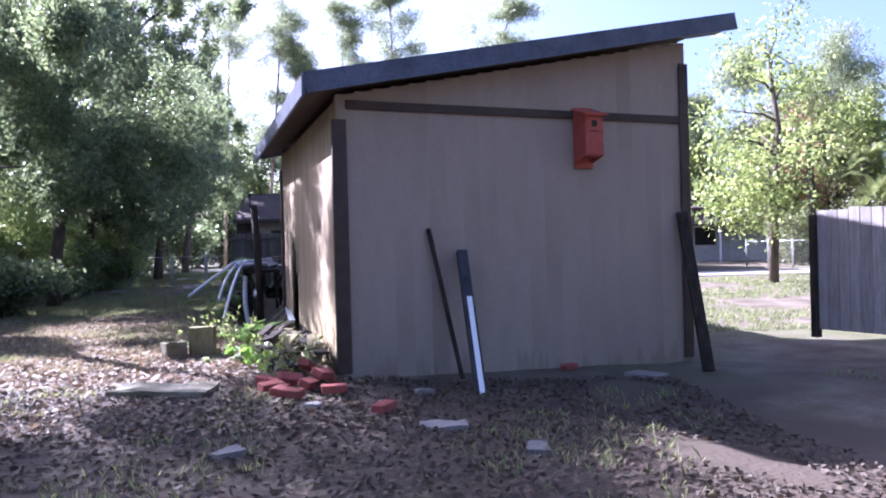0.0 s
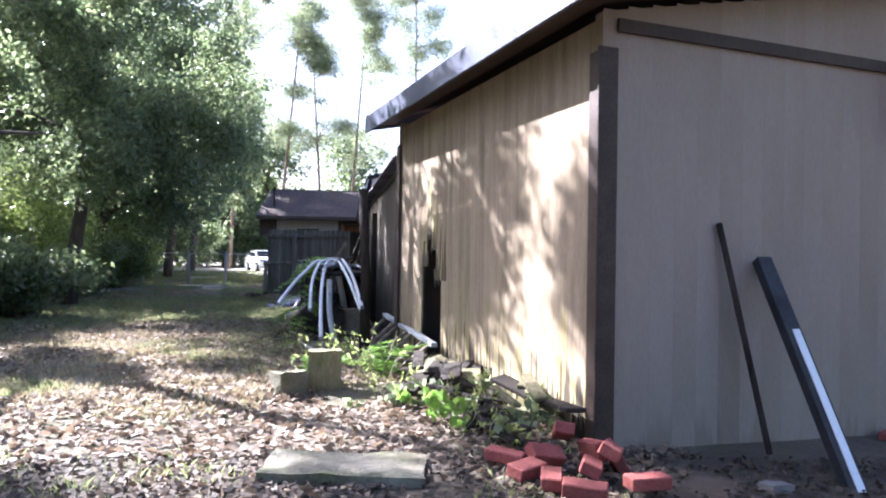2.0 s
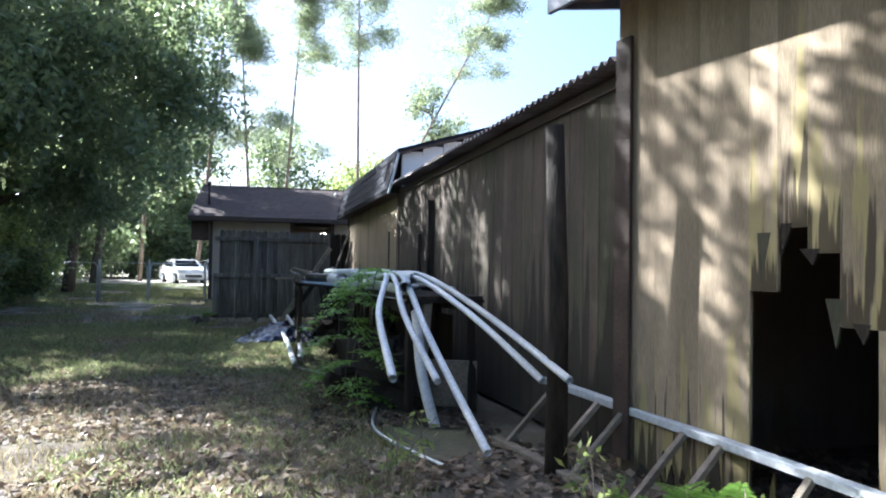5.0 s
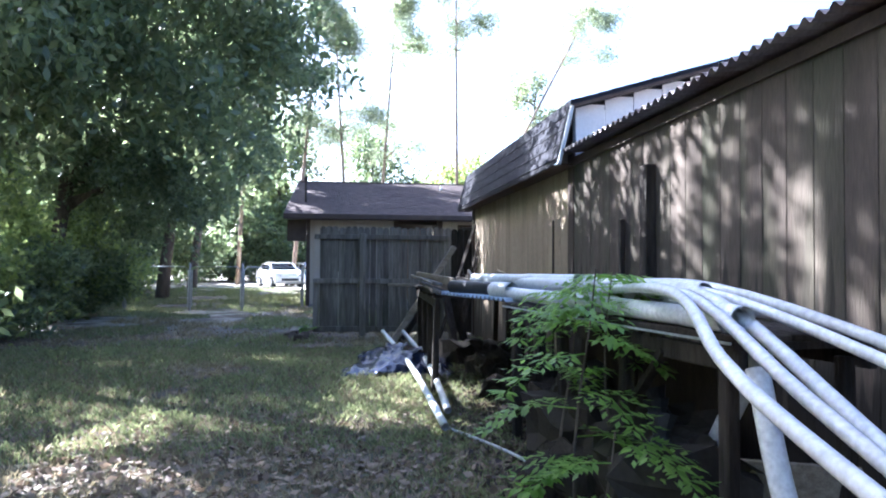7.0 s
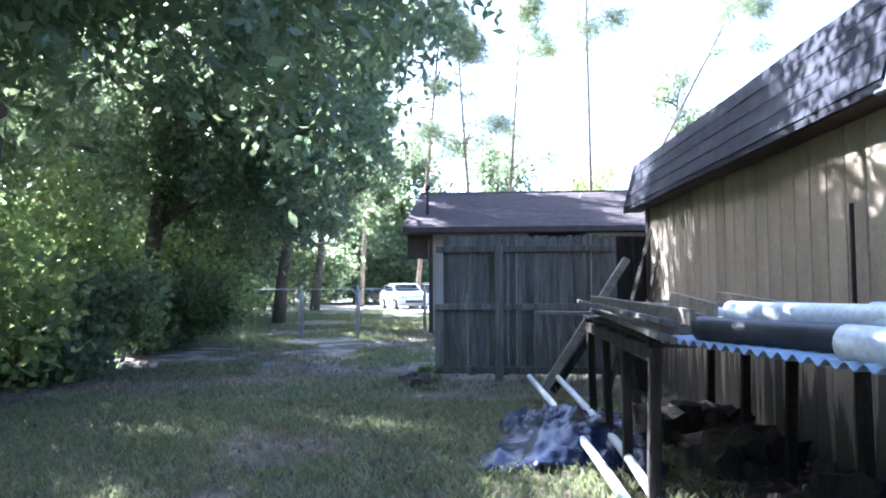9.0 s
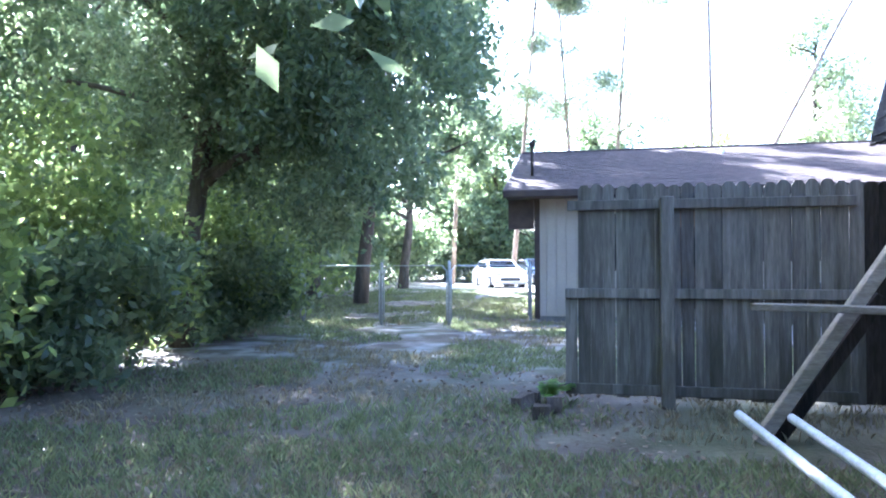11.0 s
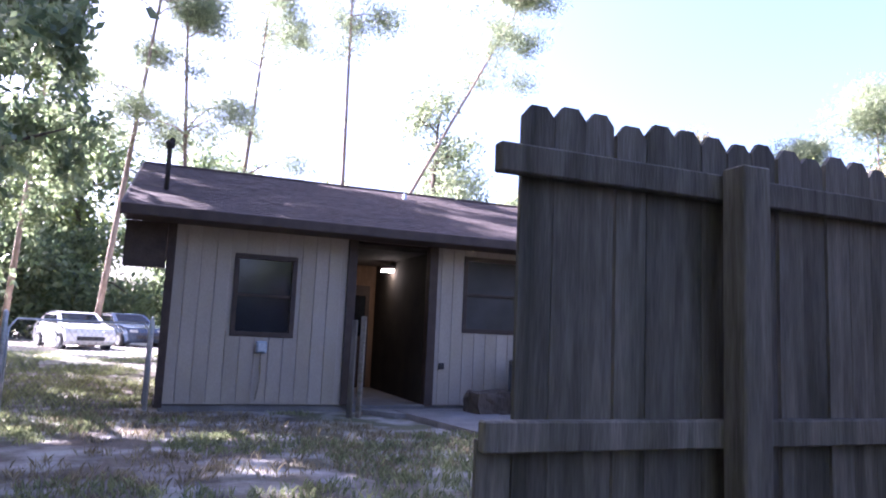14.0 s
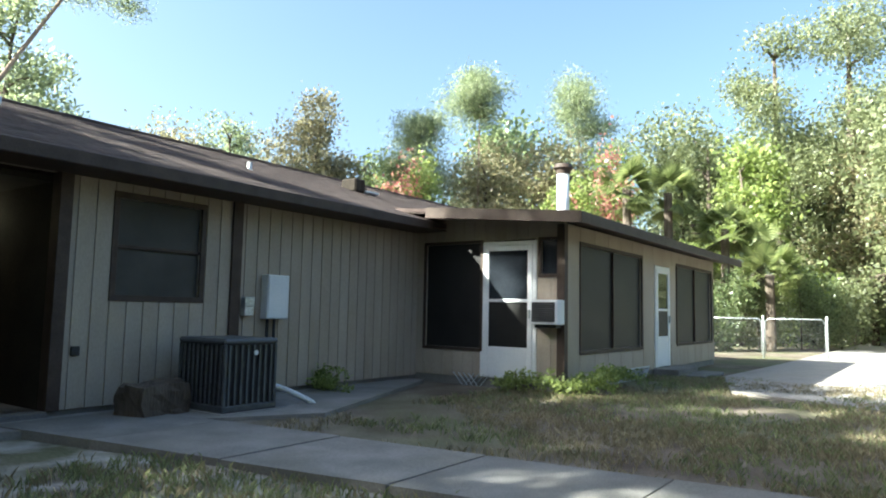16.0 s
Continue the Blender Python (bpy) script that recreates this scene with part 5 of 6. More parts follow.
for i, (x, y, s) in enumerate(((0.42, 5.08, 0.34), (-1.0, 4.42, 0.2), (0.96, 4.35, 0.22), (2.75, 7.1, 0.4), (-0.6, 5.75, 0.14), (0.35, 6.35, 0.16))):
    rough_stone("flat_stone", x, y, ground_height(x, y) + 0.02, (s, s * 0.6, 0.05), 40 * i, CONCRETE, "pale flat stone half sunk in the dirt", "stone", 10 + i)


def scrap_pile():
    rnd = random.Random(9)
    for k in range(34):
        t = rnd.uniform(0.2, 2.7)
        bm = bmesh.new()
        a = rnd.uniform(-0.7, 0.7)
        ln = rnd.uniform(0.25, 0.7)
        bar(bm, (-ln / 2, 0, 0), (ln / 2, 0, rnd.uniform(0, 0.1)), rnd.uniform(0.07, 0.2), 0.03, 0.005)
        ob = part("wood_scrap", bm, ROT_SHADE if k % 3 else BLOCKWOOD)
        ob.matrix_basis = SHED @ pose(-0.12 - rnd.uniform(0, 0.45), t, 0.04 + 0.042 * (k % 7), rnd.uniform(-14, 14), rnd.uniform(-6, 6), 90 + math.degrees(a))
        tagged(ob, "dark rotten wood scrap at the shed foot", "wood scrap", "wood scraps along the shed")


scrap_pile()


def rail_section():
    th = thing("fallen_railing", pose(0, 0, 0), "fallen weathered wooden railing leaning by the shed wall", "railing")
    a, b = Vector((-1.27, 9.7, 0.33)), Vector((-1.72, 12.15, 0.42))
    bm = bmesh.new()
    bar(bm, a, b, 0.07, 0.045, 0.005)
    part("top_rail", bm, PALEGREY, th, "pale flaking painted top rail")
    lo_a, lo_b = a + Vector((-0.42, -0.15, -0.3)), b + Vector((-0.4, -0.1, -0.38))
    bm = bmesh.new()
    bar(bm, lo_a, lo_b, 0.07, 0.045, 0.005)
    part("bottom_rail", bm, OLDWOOD, th)
    for k in (0, 1, 3, 4, 6, 7, 9):
        t = (k + 0.4) / 10
        bm = bmesh.new()
        bar(bm, lo_a.lerp(lo_b, t), a.lerp(b, t), 0.035, 0.035, 0.003)
        part("baluster", bm, OLDWOOD, th)


rail_section()


def sill_hole():
    bm = bmesh.new()
    bar(bm, (-1.62, 8.4, 0.1), (-1.22, 9.8, 0.16), 0.16, 0.05, 0.006)
    ob = part("rotten_beam", bm, ROT_SHADE)
    tagged(ob, "dark rotten beam lying along the shed wall", "beam")
    bm = bmesh.new()
    tube(bm, [(0, 0, -0.1), (0.02, 0.01, 1.0), (-0.01, 0, 2.05)], [0.07, 0.06, 0.055], 9)
    ob = part("dark_post", bm, ROT_SHADE, smooth=True)
    ob.matrix_basis = pose(-1.99, 11.3, 0, 1, -1, 0)
    tagged(ob, "dark weathered round post beside the shed", "post")
    for x, y, h, w in ((-1.86, 15.5, 2.0, 0.13), (-1.9, 15.94, 1.62, 0.06), (-2.02, 17.62, 1.72, 0.03)):
        bm = boxed((-w / 2, -min(0.04, w / 3), -0.1), (w / 2, min(0.04, w / 3), h), None, 0.006)
        ob = part("fence_post", bm, ROT_SHADE)
        ob.matrix_basis = pose(x, y, 0, 0, 0, 90)
        tagged(ob, "dark weathered post standing against the wall", "post")


sill_hole()


# ---- benches with pipes ----
def bench(name, x0, x1, y0, y1, z, label, rz=0.0):
    th = thing(name, pose(x0, y0, 0, 0, 0, rz), label, "bench")
    W, D = x1 - x0, y1 - y0
    rnd = random.Random(int(y0 * 10))
    nl = 4
    for k in range(nl):
        for x in (0.05, W - 0.08):
            y = 0.1 + (D - 0.2) * k / (nl - 1)
            bm = bmesh.new()
            bar(bm, (x + rnd.uniform(-0.05, 0.05), y, -0.1), (x, y, z - 0.08), 0.06, 0.06, 0.006)
            part("leg", bm, ROT_SHADE, th)
    for x in (0.02, W - 0.06):
        part("side_rail", boxed((x, 0, z - 0.12), (x + 0.045, D, z - 0.035), None, 0.005), ROT_SHADE, th)
    for k in range(5):
        y = D * k / 4.3
        part("cross_rail", boxed((0.0, y, z - 0.034), (W, y + 0.06, z - 0.005)), ROT_SHADE, th)
    for k in range(5):
        part("top_plank", boxed((W * k / 5, 0, z - 0.004), (W * (k + 0.9) / 5, D, z + 0.022), None, 0.004), ROT_SHADE, th)
    return th


BLUETIN = surf("pale_blue_corrugated_plastic", (0.3, 0.38, 0.48), (0.45, 0.52, 0.6), 0.4, 4, bump=0.1, stain=(0.12, 0.12, 0.12), stain_amount=0.6)
pb = bench("pipe_bench", -2.58, -1.9, 12.95, 15.43, 0.95, "dark rotten plank bench under piled pipes", 9.0)
part("edge_strip", boxed((-0.022, 0.0, 0.938), (-0.012, 2.48, 0.948)), STEEL, pb, "thin pale metal edge strip")
# brown panels toned down, the shade under the bench top put into them
SKIRT = surf("shaded_brown_plywood", (0.024, 0.017, 0.013), (0.05, 0.034, 0.027), 0.85, 3, (3, 3, 0.6), 0.3, 30, rand=0.2)
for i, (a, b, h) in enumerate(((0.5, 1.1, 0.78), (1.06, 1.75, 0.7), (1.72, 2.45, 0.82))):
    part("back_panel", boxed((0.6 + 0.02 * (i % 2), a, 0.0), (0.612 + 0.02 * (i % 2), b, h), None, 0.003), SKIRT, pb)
part("brace", bar(bmesh.new(), (0.03, 0.5, 0.86), (0.08, 1.3, 0.1), 0.05, 0.03, 0.003), ROT_SHADE, pb)
part("low_rail", boxed((0.05, 0.1, 0.2), (0.09, 2.4, 0.25), None, 0.004), ROT_SHADE, pb)


def corrugated_sheet():
    a, b = Vector((-3.36, 16.75, 0.99)), Vector((-2.97, 15.38, 0.99))
    u = (b - a)
    L = u.length
    u /= L
    w = Vector((-u.y, u.x, 0)) * 0.72
    bm = bmesh.new()
    n = int(L * 90)
    prev = None
    for i in range(n + 1):
        s = L * i / n
        p = a + u * s + Vector((0, 0, 0.013 * math.sin(s * math.tau / 0.076)))
        cur = [bm.verts.new(p + o + Vector((0, 0, dz))) for o in (Vector(), w) for dz in (0, -0.004)]
        if prev:
            for i0, i1 in ((0, 2), (1, 3), (0, 1)):
                bm.faces.new((prev[i0], prev[i1], cur[i1], cur[i0]))
        prev = cur
    bmesh.ops.recalc_face_normals(bm, faces=bm.faces[:])
    tagged(part("corrugated_sheet", bm, BLUETIN), "pale blue corrugated sheet bridging the two benches", "sheet")


corrugated_sheet()
bench("lumber_bench", -3.35, -2.2, 16.95, 19.6, 0.96, "dark plank bench piled with weathered lumber")


def pipe(name, pts, r, label, group="", mat=None, seg=10, hollow=True):
    """A smooth pipe through the points."""
    P = [Vector(p) for p in pts]
    out = []
    for i in range(len(P) - 1):
        a, b, c, d = P[max(i - 1, 0)], P[i], P[i + 1], P[min(i + 2, len(P) - 1)]
        for k in range(6):
            t = k / 6
            out.append(0.5 * ((2 * b) + (c - a) * t + (2 * a - 5 * b + 4 * c - d) * t * t + (3 * b - a - 3 * c + d) * t ** 3))
    out.append(P[-1])
    bm = bmesh.new()
    tube(bm, out, r, seg, cap=not hollow)
    if hollow:
        inner = r * 0.86
        tube(bm, out[::-1], inner, seg, cap=False)
        for f in bm.faces:
            f.smooth = True
    ob = part(name, bm, mat or PVC, smooth=True)
    return tagged(ob, label, "pipe", group)


G = "white pipes drooping off the bench"
LB = "white plastic pipe drooping over the bench end"
pipe("plastic_pipe", [(-2.58, 16.0, 1.03), (-2.6, 14.6, 1.08), (-2.72, 13.2, 1.13), (-2.87, 12.5, 0.95), (-2.94, 12.0, 0.84), (-3.01, 11.0, 0.64)], 0.023, LB, G)
pipe("plastic_pipe", [(-2.5, 16.0, 1.03), (-2.55, 14.6, 1.09), (-2.66, 13.2, 1.12), (-2.72, 12.3, 0.86), (-2.67, 11.46, 0.54)], 0.023, LB, G)
pipe("plastic_pipe", [(-2.42, 16.0, 1.03), (-2.5, 14.2, 1.12), (-2.58, 13.1, 1.1), (-2.58, 12.1, 0.72), (-2.5, 11.0, 0.24)], 0.025, LB, G)
pipe("plastic_pipe", [(-2.7, 16.2, 1.06), (-2.58, 14.6, 1.13), (-2.42, 13.5, 1.12), (-2.22, 12.4, 0.87), (-2.04, 11.4, 0.54)], 0.023, LB, G)
pipe("plastic_pipe", [(-2.5, 16.3, 1.06), (-2.44, 14.6, 1.13), (-2.34, 13.5, 1.13), (-2.16, 12.3, 0.9), (-2.02, 11.05, 0.6)], 0.023, LB, G)
pipe("drain_pipe", [(-2.86, 17.5, 1.07), (-2.62, 15.6, 1.07), (-2.56, 13.9, 1.06)], 0.043, "thick white drain pipe lying on the bench", mat=PVC, seg=14)
pipe("drain_pipe", [(-2.35, 14.3, 1.07), (-2.5, 13.5, 1.07), (-2.63, 12.8, 1.05)], 0.042, "thick white drain pipe jutting off the bench end", seg=14)
pipe("drain_pipe", [(-2.6, 16.3, 1.13), (-2.45, 14.6, 1.14)], 0.04, "thick white drain pipe lying on the bench", seg=14)
pipe("drain_pipe", [(-2.4, 13.05, 0.93), (-2.32, 13.6, 0.4), (-2.3, 13.95, 0.02)], 0.045, "grey white pipe leaning under the bench", seg=14)
pipe("drain_pipe", [(-2.52, 12.9, 0.86), (-2.5, 12.75, 0.4), (-2.42, 12.6, 0.0)], 0.042, "grey white pipe leaning under the bench", seg=14)
for k in range(5):
    x = -2.62 + 0.12 * k
    pipe("plastic_pipe", [(x - 0.05, 16.3 - 0.12 * (k % 3), 1.02), (x + 0.06 * (k % 2), 15.2, 1.02), (x + 0.1, 13.6 + 0.2 * (k % 4), 1.01)], 0.024 + 0.004 * (k % 2), "white plastic pipe lying along the bench top", "pipes on the bench top", mat=BLACK if k == 3 else PVC)
pipe("drain_pipe", [(-2.92, 15.7, 1.03), (-2.75, 14.4, 1.03), (-2.56, 13.05, 1.02)], 0.045, "thick white drain pipe along the bench edge", seg=14)
pipe("drain_pipe", [(-2.78, 16.3, 1.1), (-2.6, 14.9, 1.1), (-2.42, 13.5, 1.11)], 0.05, "thick white drain pipe lying on other pipes", seg=14)
pipe("drain_pipe", [(-2.96, 16.9, 1.11), (-2.7, 15.8, 1.12), (-2.55, 15.0, 1.13)], 0.05, "thick mossy white drain pipe on the sheet", seg=14)
pipe("black_pipe", [(-3.22, 16.5, 1.05), (-2.85, 15.75, 1.05)], 0.055, "thick black pipe on the corrugated sheet", mat=BLACK, seg=14)
pipe("pipe_collar", [(-2.99, 15.72, 1.05), (-2.9, 15.5, 1.05)], 0.062, "short white pipe collar at the bench corner", seg=16)
pipe("fallen_log", [(-2.5, 17.25, 0.1), (-2.2, 17.1, 0.11), (-1.98, 16.98, 0.1)], 0.085, "pale bare log under the bench", mat=OLDWOOD, seg=12, hollow=False)
pipe("loose_pipe", [(-3.4, 15.35, 0.1), (-3.5, 18.0, 0.16), (-3.74, 21.45, 0.2)], 0.03, "long white pipe lying on the grass", "long pipes on the grass")
pipe("loose_pipe", [(-3.32, 15.9, 0.1), (-3.3, 18.2, 0.17), (-3.42, 21.4, 0.2)], 0.03, "long white pipe lying on the grass", "long pipes on the grass")
pipe("grey_cable", [(-3.35, 15.6, 0.03), (-3.0, 14.7, 0.05), (-2.75, 13.6, 0.03), (-2.9, 12.4, 0.05), (-2.6, 11.5, 0.03)], 0.012, "thin grey cable trailing through the leaves", mat=STEEL, seg=6)
rnd = random.Random(21)
for k in range(11):
    y0, L = rnd.uniform(16.4, 17.4), rnd.uniform(1.6, 3.0)
    x = -3.35 + 1.0 * (k % 6) / 5
    z = 1.0 + 0.035 * (k // 6) + 0.006 * k
    bm = bmesh.new()
    bar(bm, (x, y0, z), (x + rnd.uniform(-0.25, 0.25), y0 + L, z + rnd.uniform(0, 0.05)), rnd.uniform(0.07, 0.14), 0.03, 0.004, math.pi / 2 if k % 3 else 0.2)
    ob = part("lumber_board", bm, OLDWOOD if k % 3 else FENCE)
    tagged(ob, "weathered grey lumber board stacked on the bench", "board", "lumber on the bench")


def tarp():
    bm = bmesh.new()
    n = 40
    bmesh.ops.create_grid(bm, x_segments=n, y_segments=n, size=0.5)
    for v in bm.verts:
        x, y = v.co.x, v.co.y
        e = max(abs(x), abs(y)) * 2
        fold = 1 - abs(noise.noise((x * 5, y * 5, 1))) * 2.2
        v.co.z = max(0.0, 0.16 * (1 - e ** 1.5)) + 0.13 * max(0.0, fold) ** 2 * (1 - 0.6 * e) + 0.05 * abs(noise.noise((x * 13, y * 13, 4)))
        v.co.x *= 1.15 + 0.3 * noise.noise((x * 3, y * 3, 7))
        v.co.y *= 2.0 + 0.5 * noise.noise((x * 3, y * 3, 9))
    bmesh.ops.solidify(bm, geom=bm.faces[:], thickness=0.004)
    ob = part("tarp", bm, TARP, smooth=True)
    ob.matrix_basis = pose(-3.5, 18.9, 0.02, 0, 0, -8)
    tagged(ob, "crumpled dark blue plastic tarp on the grass", "tarp")


TARP = surf("blue_black_plastic_sheet", (0.01, 0.014, 0.03), (0.035, 0.045, 0.085), 0.24, 5, bump=0.3, fine=18, spec=0.3)
tarp()


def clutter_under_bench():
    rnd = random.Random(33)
    # clutter in near-black wood, thickened to darken the space below the bench
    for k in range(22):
        ob = rough_stone("dark_debris", rnd.uniform(-2.9 if k % 3 else -2.5, -2.1), rnd.uniform(13.4, 19.3), 0.1, (rnd.uniform(0.2, 0.5), rnd.uniform(0.2, 0.5), rnd.uniform(0.12, 0.4)), rnd.uniform(0, 180), ROT_SHADE, "dark heap of debris under the bench", "debris", 50 + k, 0.13)
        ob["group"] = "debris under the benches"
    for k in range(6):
        # lumps added to stand for an unclear dark mass under the bench
        ob = rough_stone("rubbish_sack", -2.62 + 0.14 * (k % 3), 13.5 + 0.34 * k, 0.2, (0.5, 0.55, 0.46), 40 * k, SHADE_TONE, "dark lump added to darken the space under the bench", "sack", 90 + k, 0.12)
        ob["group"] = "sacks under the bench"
        part("tied_neck", tube(bmesh.new(), [(0, 0, 0.18), (0.01, 0, 0.27), (0.03, 0.02, 0.36)], [0.1, 0.035, 0.07], 8), BLACK, ob, "neck added on top of the lump")
    bm = boxed((-0.02, -0.25, 0), (0.0, 0.25, 0.42), None, 0.003)
    ob = part("cardboard_sheet", bm, OLDWOOD)
    ob.matrix_basis = pose(-2.15, 13.3, 0.02, 0, -14, 70)
    tagged(ob, "brown cardboard sheet leaning under the bench", "cardboard")


clutter_under_bench()


def trestle():
    th = thing("trestle", pose(-3.3, 21.3, 0), "grey wooden trestle beside the dark fence", "trestle")
    part("beam", bar(bmesh.new(), (-0.34, 0.16, 0.93), (0.85, -0.3, 0.93), 0.15, 0.045, 0.005), OLDWOOD, th)
    for a, b, mt in (((-0.3, 0.22, 0.0), (0.7, 0.22, 1.55), OLDWOOD), ((-0.16, 0.32, 0.0), (0.5, 0.3, 1.0), ROT_SHADE), ((0.62, -0.6, 0.0), (0.5, -0.26, 0.87), ROT_SHADE), ((0.85, 0.0, 0.0), (0.62, -0.22, 0.87), ROT_SHADE)):
        part("leg", bar(bmesh.new(), a, b, 0.1, 0.085, 0.006), mt, th)
    for (a, b, w) in (((-2.9, 21.2, 0.95), (-2.15, 22.3, 1.95), 0.05), ((-2.5, 21.6, 0.95), (-2.05, 22.2, 1.7), 0.06), ((-2.62, 21.5, 0.95), (-2.1, 22.0, 1.75), 0.04)):
        bm = bmesh.new()
        bar(bm, (a[0], a[1], 0.0), b, w, 0.03, 0.003)
        ob = part("leaning_slat", bm, ROT_SHADE)
        tagged(ob, "thin slat leaning on the barn corner", "slat", "slats leaning on the barn")


trestle()


# ---- things at the house ----
def air_conditioner():
    th = thing("air_conditioner", pose(-0.65, 30.05, 0.06), "dark grey outdoor air conditioner with vertical louvres", "air conditioner")
    W, D, H = 0.74, 0.84, 0.8
    part("pad", boxed((-0.08, -0.08, -0.16), (W + 0.08, D + 0.08, 0.0), None, 0.01), CONCRETE, th, "grey concrete pad")
    part("core", boxed((0.03, 0.03, 0.0), (W - 0.03, D - 0.03, H - 0.05)), BLACK, th)
    part("top", boxed((-0.01, -0.01, H - 0.07), (W + 0.01, D + 0.01, H), None, 0.025), ACGREY, th)
    part("base", boxed((-0.005, -0.005, 0.0), (W + 0.005, D + 0.005, 0.07), None, 0.01), ACGREY, th)
    for x in (0.0, W - 0.04):
        for y in (0.0, D - 0.04):
            part("corner_post", boxed((x, y, 0.06), (x + 0.04, y + 0.04, H - 0.06), None, 0.008), ACGREY, th)
    for k in range(8):
        x = 0.06 + 0.62 * k / 7.5
        for y in (0.004, D - 0.02):
            part("louvre", boxed((x, y, 0.07), (x + 0.03, y + 0.016, H - 0.07), None, 0.004), ACGREY, th)
    for k in range(9):
        y = 0.07 + 0.7 * k / 8.5
        for x in (0.004, W - 0.02):
            part("louvre", boxed((x, y, 0.07), (x + 0.016, y + 0.03, H - 0.07), None, 0.004), ACGREY, th)
    bm = bmesh.new()
    tube(bm, [(0.42, -0.002, 0.64), (0.42, -0.012, 0.64)], 0.028, 14)
    part("badge", bm, WHITE, th, "small round white badge")


ACGREY = surf("dark_grey_painted_steel", (0.07, 0.075, 0.08), (0.11, 0.115, 0.12), 0.45, 4, bump=0.05)
air_conditioner()
pipe("white_drain", [(0.06, 30.35, 0.32), (0.3, 30.25, 0.26), (0.62, 30.1, 0.1), (0.72, 30.05, 0.02)], 0.035, "white drain pipe beside the air conditioner", seg=10)


def wall_boxes():
    th = thing("meter_cabinet", pose(0.79, 31.23, 1.06), "off-white electric cabinet on the house wall", "cabinet")
    part("body", boxed((0, -0.14, 0), (0.38, 0, 0.6), None, 0.008), WHITE, th)
    part("cover", boxed((0.012, -0.15, 0.012), (0.368, -0.138, 0.588), None, 0.005), WHITE, th)
    for x in (0.08, 0.2):
        bm = bmesh.new()
        tube(bm, [(x, -0.06, 0.0), (x, -0.06, -0.3), (x - 0.1, -0.2, -0.55)], 0.022, 8)
        part("conduit", bm, BLACK, th)
    th = thing("disconnect_box", pose(0.46, 31.23, 1.1), "small grey disconnect box on the house wall", "box")
    part("body", boxed((0, -0.09, 0), (0.15, 0, 0.24), None, 0.008), STEEL, th)
    part("lid", boxed((-0.006, -0.1, 0.12), (0.156, -0.088, 0.25), None, 0.004), STEEL, th)
    th = thing("outlet_box", pose(-4.55, 31.23, 0.83), "blue grey outdoor outlet box with hanging cord", "outlet")
    part("body", boxed((0, -0.07, 0), (0.15, 0, 0.17), None, 0.015), BLUETIN, th)
    part("lid", boxed((0.02, -0.085, 0.02), (0.13, -0.068, 0.15), None, 0.01), PALEGREY, th)
    bm = bmesh.new()
    tube(bm, [(0.08, -0.03, 0.0), (0.08, -0.03, -0.4), (0.04, -0.03, -0.66)], 0.012, 6)
    part("cord", bm, OLDWOOD, th)
    th = thing("wall_vent", pose(-1.72, 31.23, 0.66), "small dark vent on the house wall", "vent")
    part("body", boxed((0, -0.03, 0), (0.09, 0, 0.1), None, 0.006), BLACK, th)


wall_boxes()


def screen_door(m, w, h, kick, label, hinge_handle=True):
    th = thing("storm_door", m, label, "door")
    f = 0.085
    part("stile", boxed((0, -0.03, 0), (f, 0.005, h), None, 0.006), WHITE, th)
    part("stile", boxed((w - f, -0.03, 0), (w, 0.005, h), None, 0.006), WHITE, th)
    part("top_rail", boxed((f, -0.03, h - f), (w - f, 0.005, h), None, 0.006), WHITE, th)
    part("middle_rail", boxed((f, -0.03, h * 0.57), (w - f, 0.005, h * 0.57 + 0.05), None, 0.006), WHITE, th)
    part("kick_panel", boxed((f, -0.025, 0), (w - f, 0.0, kick), None, 0.006), WHITE, th)
    part("screen", boxed((f, -0.012, kick), (w - f, -0.006, h * 0.57)), SCREEN, th)
    part("screen", boxed((f, -0.012, h * 0.57 + 0.05), (w - f, -0.006, h - f)), PANE, th)
    part("handle", boxed((w - 0.06, -0.07, h * 0.45), (w - 0.03, -0.03, h * 0.45 + 0.14), None, 0.006), STEEL, th, "metal handle")
    for lo, hi in (((-0.07, -0.02, 0), (-0.004, 0.02, h + 0.07)), ((w + 0.004, -0.02, 0), (w + 0.07, 0.02, h + 0.07)), ((-0.004, -0.02, h + 0.004), (w + 0.004, 0.02, h + 0.07))):
        part("frame", boxed(lo, hi, None, 0.004), WHITE, th)


screen_door(pose(PORCH_X - 0.004, WALL_Y - 1.43, 0.16, 0, 0, -90), 0.89, 2.14, 0.5, "white storm door with dark screens, closed")
screen_door(pose(PORCH_X + 4.32, PORCH_Y - 0.004, 0.17), 0.81, 2.0, 0.62, "white front door with glass pane, closed")


def window_ac():
    th = thing("window_air_conditioner", pose(PORCH_X - 0.02, WALL_Y - 2.42, 1.04, 0, 0, -90), "white window air conditioner jutting from the porch wall", "air conditioner")
    part("case", boxed((0, -0.26, 0), (0.46, 0.0, 0.38), None, 0.015), WHITE, th)
    part("grille", boxed((0.03, -0.272, 0.04), (0.42, -0.258, 0.34), None, 0.004), BLACK, th, "dark grille in a white case")
    for k in range(9):
        part("slat", boxed((0.035, -0.279, 0.055 + 0.031 * k), (0.415, -0.27, 0.061 + 0.031 * k)), ACGREY, th)
    part("bracket", boxed((0.05, -0.2, -0.05), (0.41, 0.0, -0.004), None, 0.004), BLACK, th)


window_ac()


